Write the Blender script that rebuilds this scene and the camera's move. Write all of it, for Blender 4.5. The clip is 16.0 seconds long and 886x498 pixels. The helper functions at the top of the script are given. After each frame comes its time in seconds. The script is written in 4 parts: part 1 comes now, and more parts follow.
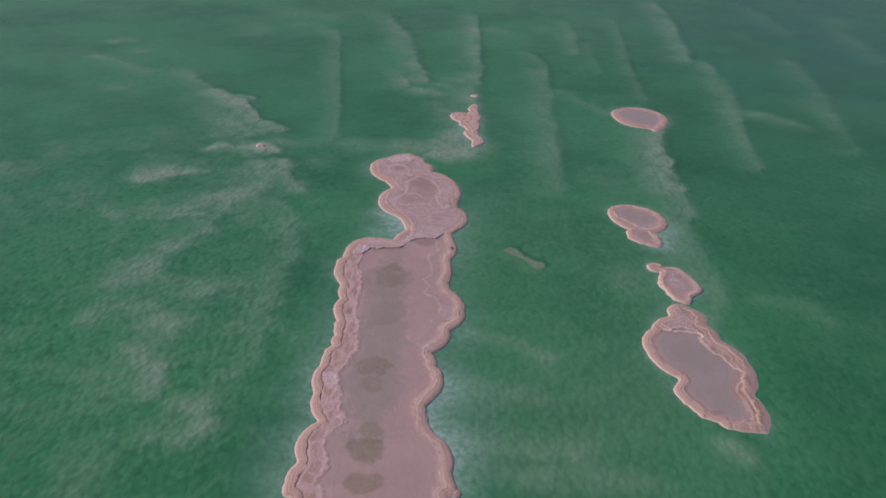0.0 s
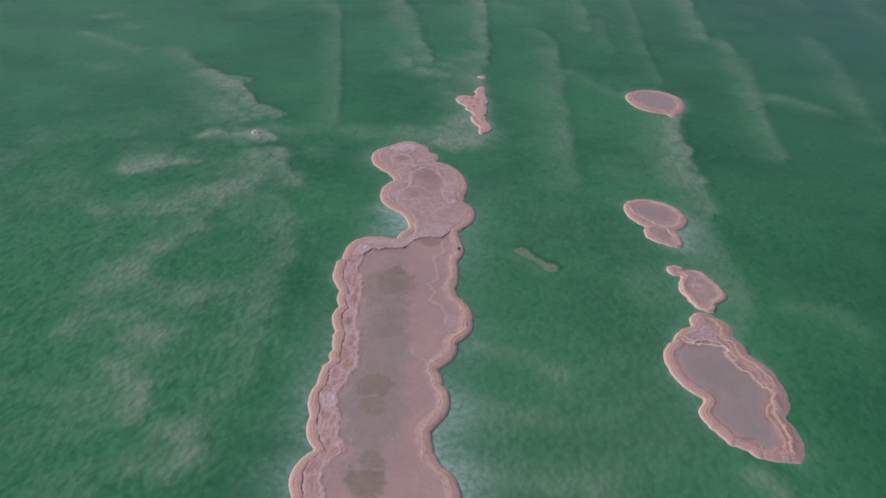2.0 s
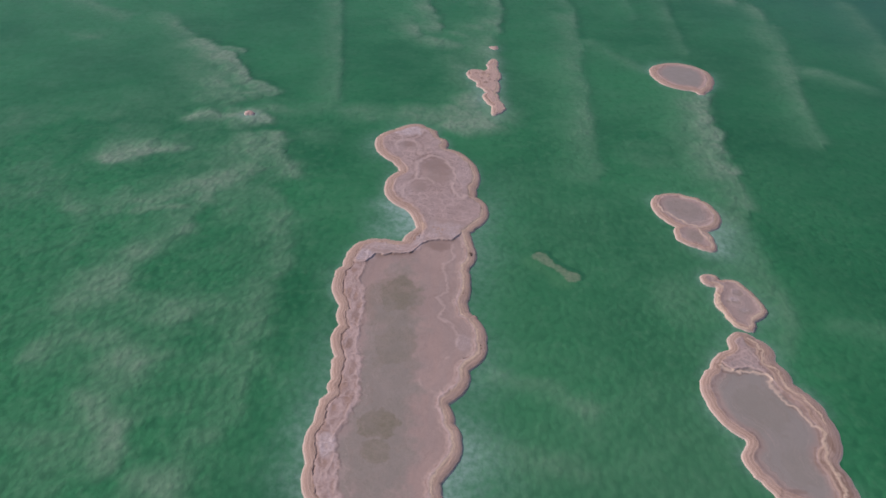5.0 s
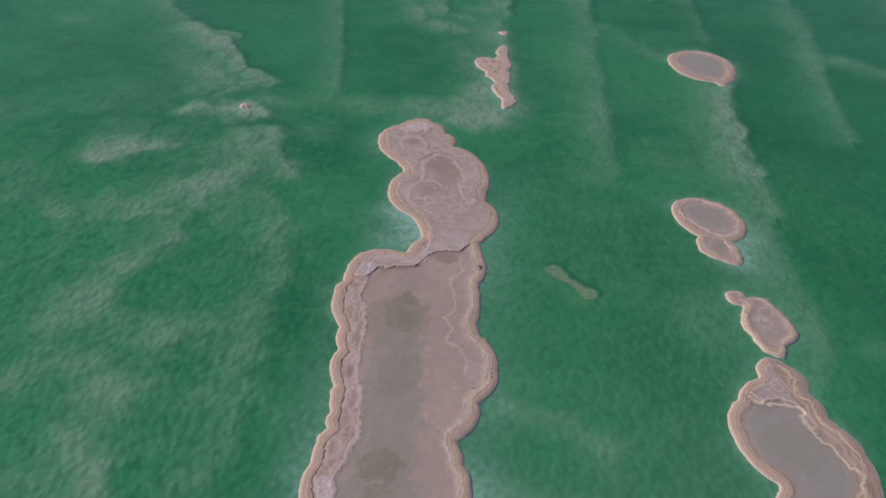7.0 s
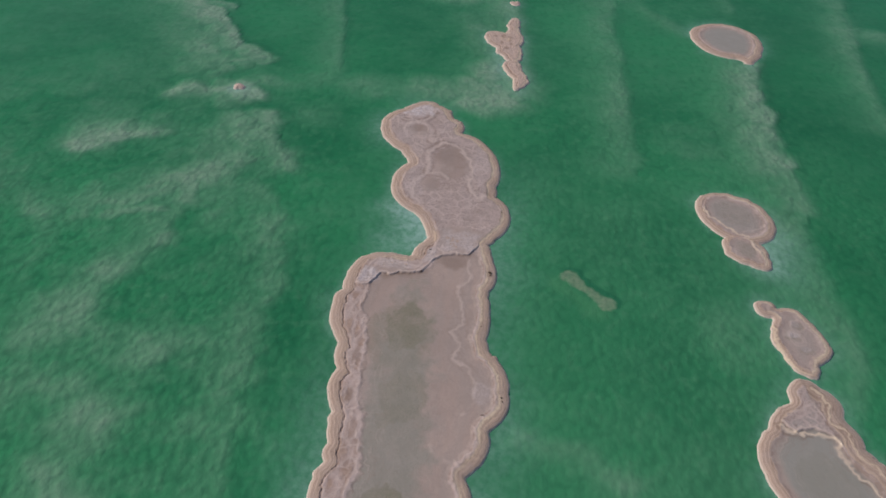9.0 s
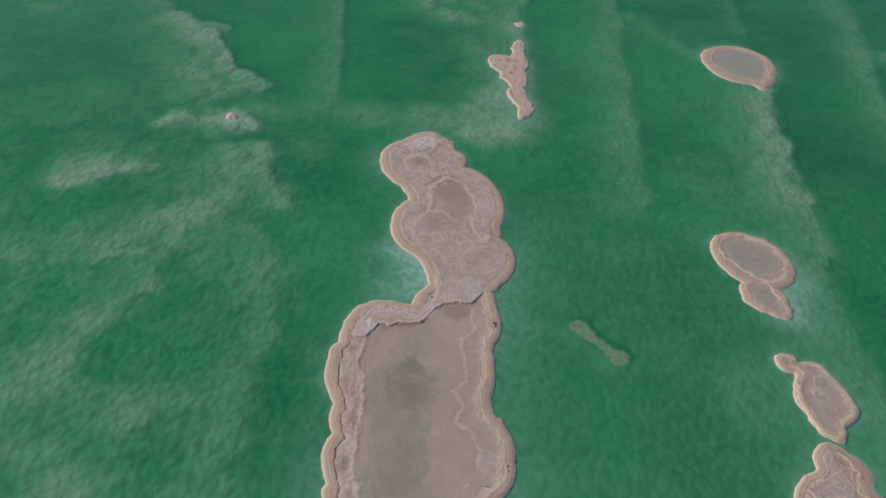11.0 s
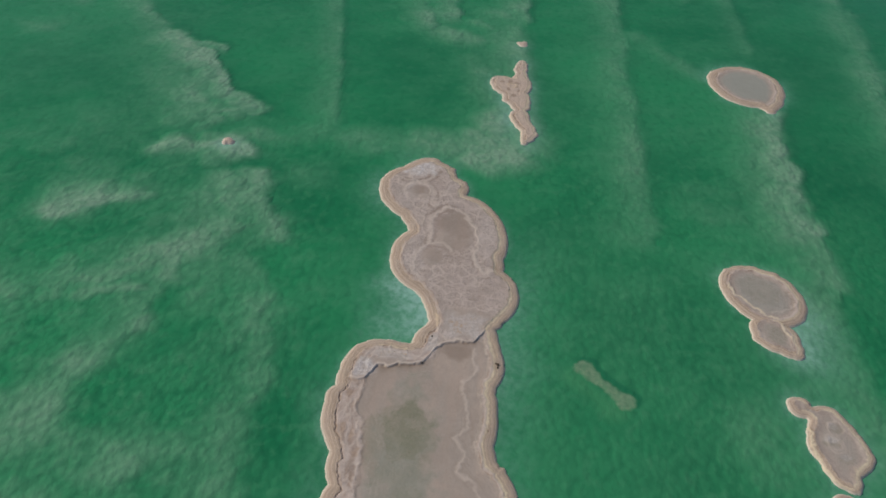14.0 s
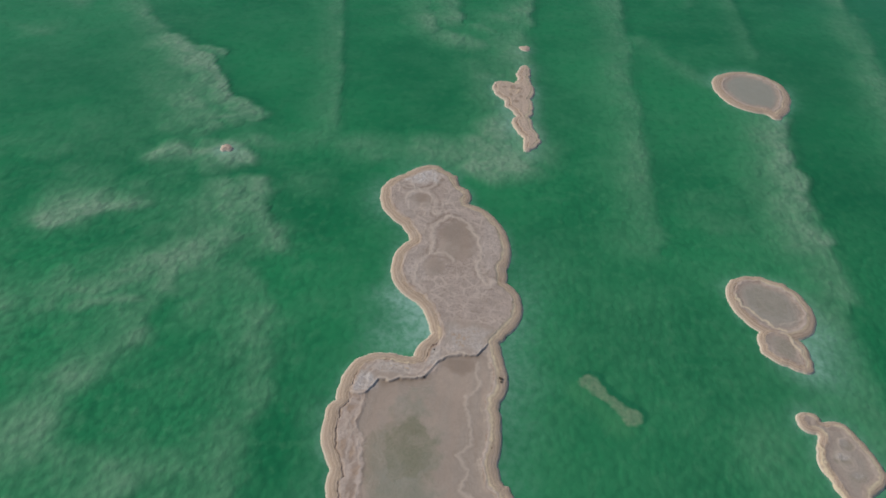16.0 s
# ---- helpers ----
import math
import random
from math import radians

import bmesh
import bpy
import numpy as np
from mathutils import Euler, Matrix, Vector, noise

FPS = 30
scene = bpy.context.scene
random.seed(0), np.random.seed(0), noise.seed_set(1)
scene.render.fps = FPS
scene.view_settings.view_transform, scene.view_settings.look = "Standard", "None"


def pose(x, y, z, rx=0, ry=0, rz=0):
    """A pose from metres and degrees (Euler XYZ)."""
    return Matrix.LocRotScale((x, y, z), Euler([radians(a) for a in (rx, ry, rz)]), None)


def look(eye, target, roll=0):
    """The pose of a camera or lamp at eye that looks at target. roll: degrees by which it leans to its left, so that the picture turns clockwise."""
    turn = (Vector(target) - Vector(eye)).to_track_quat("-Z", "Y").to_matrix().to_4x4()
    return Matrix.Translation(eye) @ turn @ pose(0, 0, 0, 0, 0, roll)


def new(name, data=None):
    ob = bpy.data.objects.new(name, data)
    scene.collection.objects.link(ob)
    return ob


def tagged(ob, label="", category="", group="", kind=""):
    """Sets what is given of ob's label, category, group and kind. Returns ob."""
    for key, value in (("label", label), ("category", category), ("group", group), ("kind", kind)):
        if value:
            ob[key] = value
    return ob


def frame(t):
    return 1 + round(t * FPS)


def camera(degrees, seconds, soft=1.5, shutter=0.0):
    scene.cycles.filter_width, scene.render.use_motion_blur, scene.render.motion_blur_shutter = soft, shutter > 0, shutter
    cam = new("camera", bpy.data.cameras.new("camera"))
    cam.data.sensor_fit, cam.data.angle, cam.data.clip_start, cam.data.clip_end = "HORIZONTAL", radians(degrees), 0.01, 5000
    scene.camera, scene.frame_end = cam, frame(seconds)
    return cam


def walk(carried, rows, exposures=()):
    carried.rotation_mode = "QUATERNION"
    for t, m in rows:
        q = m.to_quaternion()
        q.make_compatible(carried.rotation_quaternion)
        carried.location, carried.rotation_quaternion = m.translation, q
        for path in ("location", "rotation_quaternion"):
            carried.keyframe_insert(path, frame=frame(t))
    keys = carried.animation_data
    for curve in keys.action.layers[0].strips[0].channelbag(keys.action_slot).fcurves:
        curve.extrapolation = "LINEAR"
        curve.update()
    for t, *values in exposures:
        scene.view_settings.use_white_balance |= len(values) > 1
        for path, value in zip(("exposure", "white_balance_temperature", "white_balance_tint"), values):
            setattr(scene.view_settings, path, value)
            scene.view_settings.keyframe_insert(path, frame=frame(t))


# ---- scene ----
cam = camera(56.2, 16.0, soft=1.7)
PATH = [
    (0, (0.845, -0.213, 38.931), (0.832, 1.546, 37.98), 3.2),
    (0.5, (0.659, 1.206, 38.947), (0.646, 2.957, 37.98), 3.3),
    (1, (0.514, 2.691, 38.984), (0.501, 4.432, 38.0), 3.4),
    (1.5, (0.395, 4.229, 39.036), (0.382, 5.96, 38.035), 3.4),
    (2, (0.285, 5.713, 39.097), (0.271, 7.434, 38.079), 3.4),
    (2.5, (0.148, 7.143, 39.133), (0.133, 8.854, 38.098), 3.5),
    (3, (0.013, 8.553, 39.161), (-0.002, 10.255, 38.11), 3.5),
    (3.5, (-0.132, 9.957, 39.207), (-0.147, 11.648, 38.139), 3.6),
    (4, (-0.291, 11.436, 39.264), (-0.307, 13.115, 38.178), 3.6),
    (6.5, (-1.135, 18.602, 39.63), (-1.15, 20.223, 38.46), 3.9),
    (7, (-1.293, 20.071, 39.671), (-1.309, 21.682, 38.486), 4.0),
    (7.5, (-1.446, 21.522, 39.715), (-1.462, 23.118, 38.51), 4.1),
    (8, (-1.586, 23.081, 39.792), (-1.602, 24.658, 38.561), 4.2),
    (8.5, (-1.697, 24.583, 39.854), (-1.714, 26.141, 38.6), 4.2),
    (9, (-1.804, 26.141, 39.918), (-1.822, 27.68, 38.642), 4.3),
    (11.5, (-2.25, 31.585, 40.466), (-2.271, 33.125, 39.19), 4.3),
    (12, (-2.29, 32.136, 40.61), (-2.311, 33.678, 39.336), 4.4),
    (12.5, (-2.355, 32.608, 40.788), (-2.375, 34.149, 39.514), 4.4),
    (13, (-2.391, 33.017, 40.953), (-2.411, 34.561, 39.681), 4.5),
    (13.5, (-2.433, 33.374, 41.02), (-2.453, 34.918, 39.748), 4.5),
    (14, (-2.503, 33.812, 41.0), (-2.523, 35.355, 39.728), 4.5),
    (14.5, (-2.591, 34.201, 40.967), (-2.61, 35.743, 39.693), 4.5),
    (15, (-2.624, 34.585, 40.938), (-2.645, 36.127, 39.664), 4.5),
    (15.5, (-2.712, 34.853, 40.919), (-2.731, 36.395, 39.646), 4.5),
    (16, (-2.805, 35.16, 40.897), (-2.823, 36.703, 39.624), 4.6),
]
EXPOSURES = [(0, 0.28, 7250, 42), (4, 0.32, 7230, 35), (7, 0.34, 7150, 21), (9, 0.33, 7180, 15), (12.5, 0.36, 7250, 5), (16, 0.35, 7270, 2)]
walk(cam, [(t, look(eye, target, roll)) for t, eye, target, roll in PATH], EXPOSURES)

# ---------------------------------------------------------------- light
SUN_TO = Vector((-0.90, 0.22, 0.80)).normalized()
world = bpy.data.worlds.new("sky")
scene.world = world
world.use_nodes = True
wn = world.node_tree.nodes
sky = wn.new("ShaderNodeTexSky")
sky.sky_type, sky.sun_disc = "NISHITA", False
sky.sun_elevation = math.asin(SUN_TO.z)
sky.sun_rotation = math.atan2(SUN_TO.x, SUN_TO.y)
sky.dust_density, sky.air_density, sky.ozone_density = 0.4, 1.0, 3.0
world.node_tree.links.new(sky.outputs["Color"], wn["Background"].inputs["Color"])
wn["Background"].inputs["Strength"].default_value = 0.06
sun = new("sun", bpy.data.lights.new("sun", "SUN"))
sun.data.energy, sun.data.angle, sun.data.color = 2.0, radians(2.5), (1.0, 0.93, 0.82)
sun.matrix_world = look(SUN_TO * 300, (0, 0, 0))


# ---------------------------------------------------------------- numeric helpers
TABLE = np.random.RandomState(7).rand(256, 256)


def vnoise(x, y, scale=1.0, seed=0):
    """Smooth value noise, 0 to 1."""
    x, y = np.asarray(x) * scale + 31.7 * seed, np.asarray(y) * scale + 17.3 * seed
    xi, yi = np.floor(x).astype(int), np.floor(y).astype(int)
    fx, fy = x - xi, y - yi
    fx, fy = fx * fx * (3 - 2 * fx), fy * fy * (3 - 2 * fy)
    a, b = TABLE[xi % 256, yi % 256], TABLE[(xi + 1) % 256, yi % 256]
    c, d = TABLE[xi % 256, (yi + 1) % 256], TABLE[(xi + 1) % 256, (yi + 1) % 256]
    return (a + (b - a) * fx) * (1 - fy) + (c + (d - c) * fx) * fy


def fbm(x, y, scale=1.0, seed=0, octaves=3):
    total, amp, norm = 0, 1.0, 0.0
    for k in range(octaves):
        total = total + amp * vnoise(x, y, scale * 2 ** k, seed + 3 * k)
        norm, amp = norm + amp, amp * 0.5
    return total / norm


def ridged(x, y, scale=1.0, seed=0):
    """Thin crests where the noise crosses its middle, 0 to 1."""
    return np.clip(1 - np.abs(fbm(x, y, scale, seed, 2) - 0.5) * 9, 0, 1)


def smooth(a, b, v):
    v = np.clip((v - a) / (b - a), 0, 1)
    return v * v * (3 - 2 * v)


def segment_distance(x, y, x0, y0, x1, y1):
    dx, dy = x1 - x0, y1 - y0
    u = np.clip(((x - x0) * dx + (y - y0) * dy) / (dx * dx + dy * dy + 1e-9), 0, 1)
    return np.hypot(x - x0 - u * dx, y - y0 - u * dy)


def billows(x, y, scale=1.0, seed=0):
    """Rounded tops with dark seams between, 0 to 1."""
    x, y = np.asarray(x) * scale + 13.1 * seed, np.asarray(y) * scale + 7.7 * seed
    xi, yi = np.floor(x).astype(int), np.floor(y).astype(int)
    near = np.full(x.shape, 9.0)
    for dx in (-1, 0, 1):
        for dy in (-1, 0, 1):
            jx, jy = TABLE[(xi + dx) % 256, (yi + dy) % 256], TABLE[(yi + dy + 91) % 256, (xi + dx + 37) % 256]
            near = np.minimum(near, np.hypot(xi + dx + jx - x, yi + dy + jy - y))
    return np.clip(1 - 1.15 * near * near, 0, 1)


def line_distance(x, y, points):
    return np.min([segment_distance(x, y, *a, *b) for a, b in zip(points, points[1:])], axis=0)


def shore(lobes, x, y, close=0.0):
    """Distance to the edge of a union of round lobes, positive inside, and the edge's outward direction.
    close: how far the small gaps between lobes are filled."""
    lobes = [(cx, cy, r + close) for cx, cy, r in lobes]
    edge, out = [], []
    for cx, cy, r in lobes:
        n = max(14, int(r * 40))
        a = np.arange(n) * 2 * math.pi / n
        px, py = cx + r * np.cos(a), cy + r * np.sin(a)
        free = np.ones(n, bool)
        for ox, oy, orad in lobes:
            free &= np.hypot(px - ox, py - oy) >= orad - 1e-4
        edge += list(zip(px[free], py[free]))
        out += list(zip(np.cos(a[free]), np.sin(a[free])))
    edge, out = np.array(edge, np.float32), np.array(out, np.float32)
    inside = np.zeros(x.shape, bool)
    for cx, cy, r in lobes:
        inside |= np.hypot(x - cx, y - cy) < r
    fx, fy = x.ravel().astype(np.float32), y.ravel().astype(np.float32)
    dist, near = np.empty(fx.shape, np.float32), np.empty(fx.shape, int)
    for k in range(0, len(fx), 4000):
        d2 = (fx[k:k + 4000, None] - edge[None, :, 0]) ** 2 + (fy[k:k + 4000, None] - edge[None, :, 1]) ** 2
        near[k:k + 4000] = d2.argmin(1)
        dist[k:k + 4000] = np.sqrt(d2.min(1))
    dist = dist.reshape(x.shape).astype(float)
    return np.where(inside, dist, -dist) - close, out[near].reshape(*x.shape, 2).astype(float)


def connected(mask):
    """The connected pieces of a grid's marked cells."""
    left = {(int(i), int(j)) for i, j in np.argwhere(mask)}
    pieces = []
    while left:
        todo = [left.pop()]
        piece = np.zeros(mask.shape, bool)
        while todo:
            i, j = todo.pop()
            piece[i, j] = True
            for cell in ((i + 1, j), (i - 1, j), (i, j + 1), (i, j - 1)):
                if cell in left:
                    left.remove(cell)
                    todo.append(cell)
        pieces.append(piece)
    return pieces


def surface(name, x, y, z, cells, attributes, mat, parent=None):
    """A mesh object of those cells of a grid that are marked, with float attributes on its points."""
    ny, nx = x.shape
    index = np.arange(nx * ny).reshape(ny, nx)
    quads = np.stack([index[:-1, :-1], index[:-1, 1:], index[1:, 1:], index[1:, :-1]], -1)[cells]
    used, quads = np.unique(quads, return_inverse=True)
    quads = quads.reshape(-1, 4)
    mesh = bpy.data.meshes.new(name)
    mesh.from_pydata(np.stack([x.ravel()[used], y.ravel()[used], z.ravel()[used]], 1).tolist(), [], quads.tolist())
    for key, values in attributes.items():
        mesh.attributes.new(key, "FLOAT", "POINT").data.foreach_set("value", values.ravel()[used].astype(np.float32))
    mesh.polygons.foreach_set("use_smooth", np.ones(len(quads), bool))
    mesh.materials.append(mat)
    ob = new(name, mesh)
    ob.parent = parent
    return ob


# ---------------------------------------------------------------- materials
class Nodes:
    """Brief writing of node trees."""

    def __init__(self, name):
        self.mat = bpy.data.materials.new(name)
        self.mat.use_nodes = True
        self.tree = self.mat.node_tree
        self.bsdf = self.tree.nodes["Principled BSDF"]
        self.output = self.tree.nodes["Material Output"]

    def add(self, kind, **inputs):
        node = self.tree.nodes.new(kind)
        for key, value in inputs.items():
            self.set(node, key, value)
        return node

    def set(self, node, key, value):
        sock = node.inputs[key]
        if isinstance(value, bpy.types.NodeSocket):
            self.tree.links.new(value, sock)
        else:
            sock.default_value = value

    def attribute(self, name):
        node = self.tree.nodes.new("ShaderNodeAttribute")
        node.attribute_name = name
        return node.outputs["Fac"]

    def math(self, op, a, b=0.0, clamp=False):
        node = self.tree.nodes.new("ShaderNodeMath")
        node.operation, node.use_clamp = op, clamp
        self.set(node, 0, a)
        self.set(node, 1, b)
        return node.outputs[0]

    def span(self, value, a, b, lo=0.0, hi=1.0):
        node = self.tree.nodes.new("ShaderNodeMapRange")
        node.interpolation_type = "SMOOTHSTEP"
        for key, v in zip(("Value", "From Min", "From Max", "To Min", "To Max"), (value, a, b, lo, hi)):
            self.set(node, key, v)
        return node.outputs[0]

    def mix(self, fac, a, b, blend="MIX"):
        node = self.tree.nodes.new("ShaderNodeMix")
        node.data_type, node.blend_type = "RGBA", blend
        self.set(node, 0, fac)
        for key, v in ((6, a), (7, b)):
            self.set(node, key, v if isinstance(v, bpy.types.NodeSocket) else (*v, 1))
        return node.outputs[2]

    def place(self, scale=(1, 1, 1), turn=0.0):
        geo = self.tree.nodes.new("ShaderNodeNewGeometry")
        node = self.tree.nodes.new("ShaderNodeMapping")
        self.set(node, "Vector", geo.outputs["Position"])
        node.inputs["Scale"].default_value = scale
        node.inputs["Rotation"].default_value = (0, 0, radians(turn))
        return node.outputs[0]

    def streaks(self, along, across, turn):
        """Ground coordinates stretched along a direction that lies turn degrees from east."""
        node = self.tree.nodes.new("ShaderNodeMapping")
        self.set(node, "Vector", self.place((1, 1, 0), -turn))
        node.inputs["Scale"].default_value = (along, across, 1)
        return node.outputs[0]

    def noise(self, scale, detail=4.0, rough=0.55, where=None, distort=0.0):
        node = self.add("ShaderNodeTexNoise", Scale=scale, Detail=detail, Roughness=rough, Distortion=distort)
        self.set(node, "Vector", where or self.place())
        return node.outputs["Fac"]

    def cells(self, scale, feature="DISTANCE_TO_EDGE", where=None):
        node = self.tree.nodes.new("ShaderNodeTexVoronoi")
        node.feature = feature
        self.set(node, "Scale", scale)
        self.set(node, "Vector", where or self.place())
        return node.outputs["Distance"]

    def lobes(self, circles, wobble, shift=(0.0, 0.0)):
        """Distance to a row of round lobes on the ground, x, y, radius, negative inside."""
        warp = self.add("ShaderNodeTexNoise", Scale=1.1, Detail=2.0)
        self.set(warp, "Vector", self.place())
        off = self.tree.nodes.new("ShaderNodeVectorMath")
        off.operation = "MULTIPLY_ADD"
        self.set(off, 0, warp.outputs["Color"])
        self.set(off, 1, (wobble, wobble, 0))
        self.set(off, 2, (shift[0] - wobble / 2, shift[1] - wobble / 2, 0))
        at = self.tree.nodes.new("ShaderNodeVectorMath")
        self.set(at, 0, self.place())
        self.set(at, 1, off.outputs[0])
        best = None
        for cx, cy, r in circles:
            far = self.tree.nodes.new("ShaderNodeVectorMath")
            far.operation = "DISTANCE"
            self.set(far, 0, at.outputs[0])
            self.set(far, 1, (cx, cy, 0))
            here = self.math("SUBTRACT", far.outputs["Value"], r)
            best = self.math("SMOOTH_MIN", best, here) if best else here
            if best is not here:
                best.node.inputs[2].default_value = 0.4
        return best

    def bump(self, height, strength, distance, normal=None):
        node = self.add("ShaderNodeBump", Strength=strength, Distance=distance, Height=height)
        if normal:
            self.set(node, "Normal", normal)
        return node.outputs[0]


def salt_rim_material(name="banded_salt", dark=(0.44, 0.325, 0.272), pale=(0.59, 0.455, 0.392), line=0.42):
    """Banded cream and tan salt: fine growth lines run along the edge."""
    n = Nodes(name)
    edge = n.attribute("edge")
    wob = n.math("ADD", edge, n.math("MULTIPLY", n.math("SUBTRACT", n.noise(2.0, 3), 0.5), 0.12))
    thin = n.noise(1.0, 2, 0.6, n.add("ShaderNodeCombineXYZ", X=n.math("MULTIPLY", wob, 19.0), Y=n.math("MULTIPLY", n.noise(0.3, 2), 3.0)).outputs[0])
    lines = n.span(thin, 0.42, 0.62, -1.0, 1.0)
    broad = n.noise(1.0, 3, 0.6, n.add("ShaderNodeCombineXYZ", X=n.math("MULTIPLY", wob, 9.0)).outputs[0])
    col = n.mix(n.span(broad, 0.36, 0.64), dark, pale)
    col = n.mix(n.span(lines, 0.2, 1.0, 0, line), col, (0.333, 0.258, 0.222))
    col = n.mix(n.span(n.noise(0.9, 4), 0.45, 0.75, 0, 0.45), col, (0.505, 0.411, 0.389))
    col = n.mix(n.span(edge, 0.15, 0.05), col, (0.70, 0.60, 0.545))
    col = n.mix(n.attribute("stain_shade"), col, (0.212, 0.138, 0.101))
    col = n.mix(n.attribute("crest"), col, (0.727, 0.563, 0.434))
    col = n.mix(n.attribute("cream"), col, (0.71, 0.59, 0.465))
    col = n.mix(n.span(n.noise(7.0, 4), 0.52, 0.7, 0, 0.35), col, (0.343, 0.267, 0.242))
    n.set(n.bsdf, "Base Color", col)
    n.set(n.bsdf, "Roughness", 0.8)
    n.set(n.bsdf, "Specular IOR Level", 0.25)
    h = n.math("ADD", n.math("MULTIPLY", lines, 0.25), n.noise(9.0, 5))
    n.set(n.bsdf, "Normal", n.bump(h, 0.5, 0.035))
    return n.mat


def salt_crust_material():
    """Lumpy mauve grey crust with pale crests and white blooms."""
    n = Nodes("lumpy_salt_crust")
    big, fine = n.noise(0.8, 4), n.noise(5.0, 5)
    col = n.mix(n.span(big, 0.38, 0.62), (0.395, 0.295, 0.268), (0.49, 0.378, 0.358))
    bend = n.add("ShaderNodeVectorMath")
    n.set(bend, 0, n.place((1, 0.6, 0)))
    n.set(bend, 1, n.add("ShaderNodeTexNoise", Scale=1.6, Detail=3.0).outputs["Color"])
    veins = n.cells(1.1, where=bend.outputs[0])
    col = n.mix(n.span(veins, 0.30, 0.12), (0.40, 0.285, 0.24), col)
    col = n.mix(n.span(veins, 0.11, 0.02, 0, 0.45), col, (0.58, 0.485, 0.47))
    col = n.mix(n.span(fine, 0.5, 0.75, 0, 0.22), col, (0.293, 0.229, 0.222))
    col = n.mix(n.attribute("stain_shade"), col, (0.212, 0.143, 0.111))
    col = n.mix(n.attribute("crest"), col, (0.606, 0.497, 0.475))
    col = n.mix(n.attribute("cream"), col, (0.71, 0.59, 0.465))
    col = n.mix(n.attribute("bloom"), col, (0.555, 0.50, 0.535))
    n.set(n.bsdf, "Base Color", col)
    n.set(n.bsdf, "Roughness", 0.7)
    n.set(n.bsdf, "Normal", n.bump(n.math("ADD", fine, n.noise(14.0, 4)), 0.45, 0.05))
    return n.mat


def salt_pan_material():
    """Damp, smooth salt floor, pink beige, with olive algae and faint rings."""
    n = Nodes("damp_salt_pan")
    big, mid = n.noise(0.22, 4, 0.5), n.noise(1.1, 5)
    col = n.mix(n.span(big, 0.38, 0.62), (0.397, 0.315, 0.28), (0.463, 0.363, 0.325))
    col = n.mix(n.span(mid, 0.5, 0.75, 0, 0.45), col, (0.353, 0.282, 0.258))
    streak = n.noise(0.7, 4, 0.6, n.place((1.3, 0.22, 1), 4))
    col = n.mix(n.span(streak, 0.42, 0.62, 0, 0.5), col, (0.389, 0.329, 0.308))
    col = n.mix(n.span(streak, 0.5, 0.3, 0, 0.4), col, (0.49, 0.37, 0.333))
    # grey floors, with the sky mirrored in their wet film put into the colour
    col = n.mix(n.attribute("grey"), col, (0.325, 0.327, 0.305))
    soft = n.math("MULTIPLY", n.attribute("algae"), n.span(n.noise(0.7, 4), 0.25, 0.6, 0.65, 1.0))
    col = n.mix(soft, col, (0.20, 0.205, 0.135))
    col = n.mix(n.math("MULTIPLY", n.attribute("algae"), n.span(n.noise(2.2, 5, 0.65), 0.54, 0.70, 0, 0.4)), col, (0.172, 0.158, 0.106))
    grit = n.noise(6.0, 5, 0.6)
    col = n.mix(n.math("MULTIPLY", n.attribute("rough"), n.span(grit, 0.45, 0.7)), col, (0.313, 0.258, 0.253))
    warp = n.add("ShaderNodeVectorMath")
    n.set(warp, 0, n.place((1, 1, 0)))
    n.set(warp, 1, n.add("ShaderNodeTexNoise", Scale=1.4, Detail=3.0).outputs["Color"])
    veins = n.cells(0.8, where=warp.outputs[0])
    rumple = n.math("ABSOLUTE", n.math("SUBTRACT", n.noise(3.4, 4, 0.65, n.place((1, 0.75, 1), 15), 0.8), 0.5))
    col = n.mix(n.math("MULTIPLY", n.attribute("rough"), 0.5), col, (0.465, 0.363, 0.364))
    net = n.math("MAXIMUM", n.span(veins, 0.09, 0.01, 0, 0.8), n.span(rumple, 0.08, 0.0, 0, 1.0))
    col = n.mix(n.math("MULTIPLY", n.math("MULTIPLY", net, n.attribute("rough")), n.span(mid, 0.35, 0.6, 0.4, 1.0)), col, (0.585, 0.468, 0.448))
    col = n.mix(n.math("MULTIPLY", n.attribute("rough"), n.span(n.noise(0.9, 4, 0.6), 0.5, 0.62, 0, 0.3)), col, (0.303, 0.239, 0.207))
    coarse = n.span(n.attribute("rough"), 0.5, 0.9)
    ring = n.cells(1.15, where=warp.outputs[0])
    col = n.mix(n.math("MULTIPLY", coarse, n.math("MULTIPLY", n.span(ring, 0.13, 0.03, 0, 0.75), n.span(n.noise(0.5, 3), 0.4, 0.55))), col, (0.60, 0.49, 0.47))
    col = n.mix(n.math("MULTIPLY", n.attribute("rough"), n.span(n.noise(4.2, 3, 0.6), 0.55, 0.66, 0, 0.55)), col, (0.27, 0.205, 0.175))
    tide = n.math("ADD", n.attribute("tide"), n.math("MULTIPLY", n.math("SUBTRACT", n.noise(1.3, 4, 0.6), 0.5), 0.7))
    marks = n.noise(1.0, 3, 0.65, n.add("ShaderNodeCombineXYZ", X=n.math("MULTIPLY", tide, 5.0), Y=n.math("MULTIPLY", n.noise(0.25, 2), 2.0)).outputs[0])
    fade = n.span(n.attribute("tide"), 2.2, 0.3, 0.05, 0.45)
    col = n.mix(n.math("MULTIPLY", fade, n.span(marks, 0.52, 0.66)), col, (0.53, 0.425, 0.395))
    col = n.mix(n.math("MULTIPLY", fade, n.span(marks, 0.46, 0.34)), col, (0.32, 0.25, 0.22))
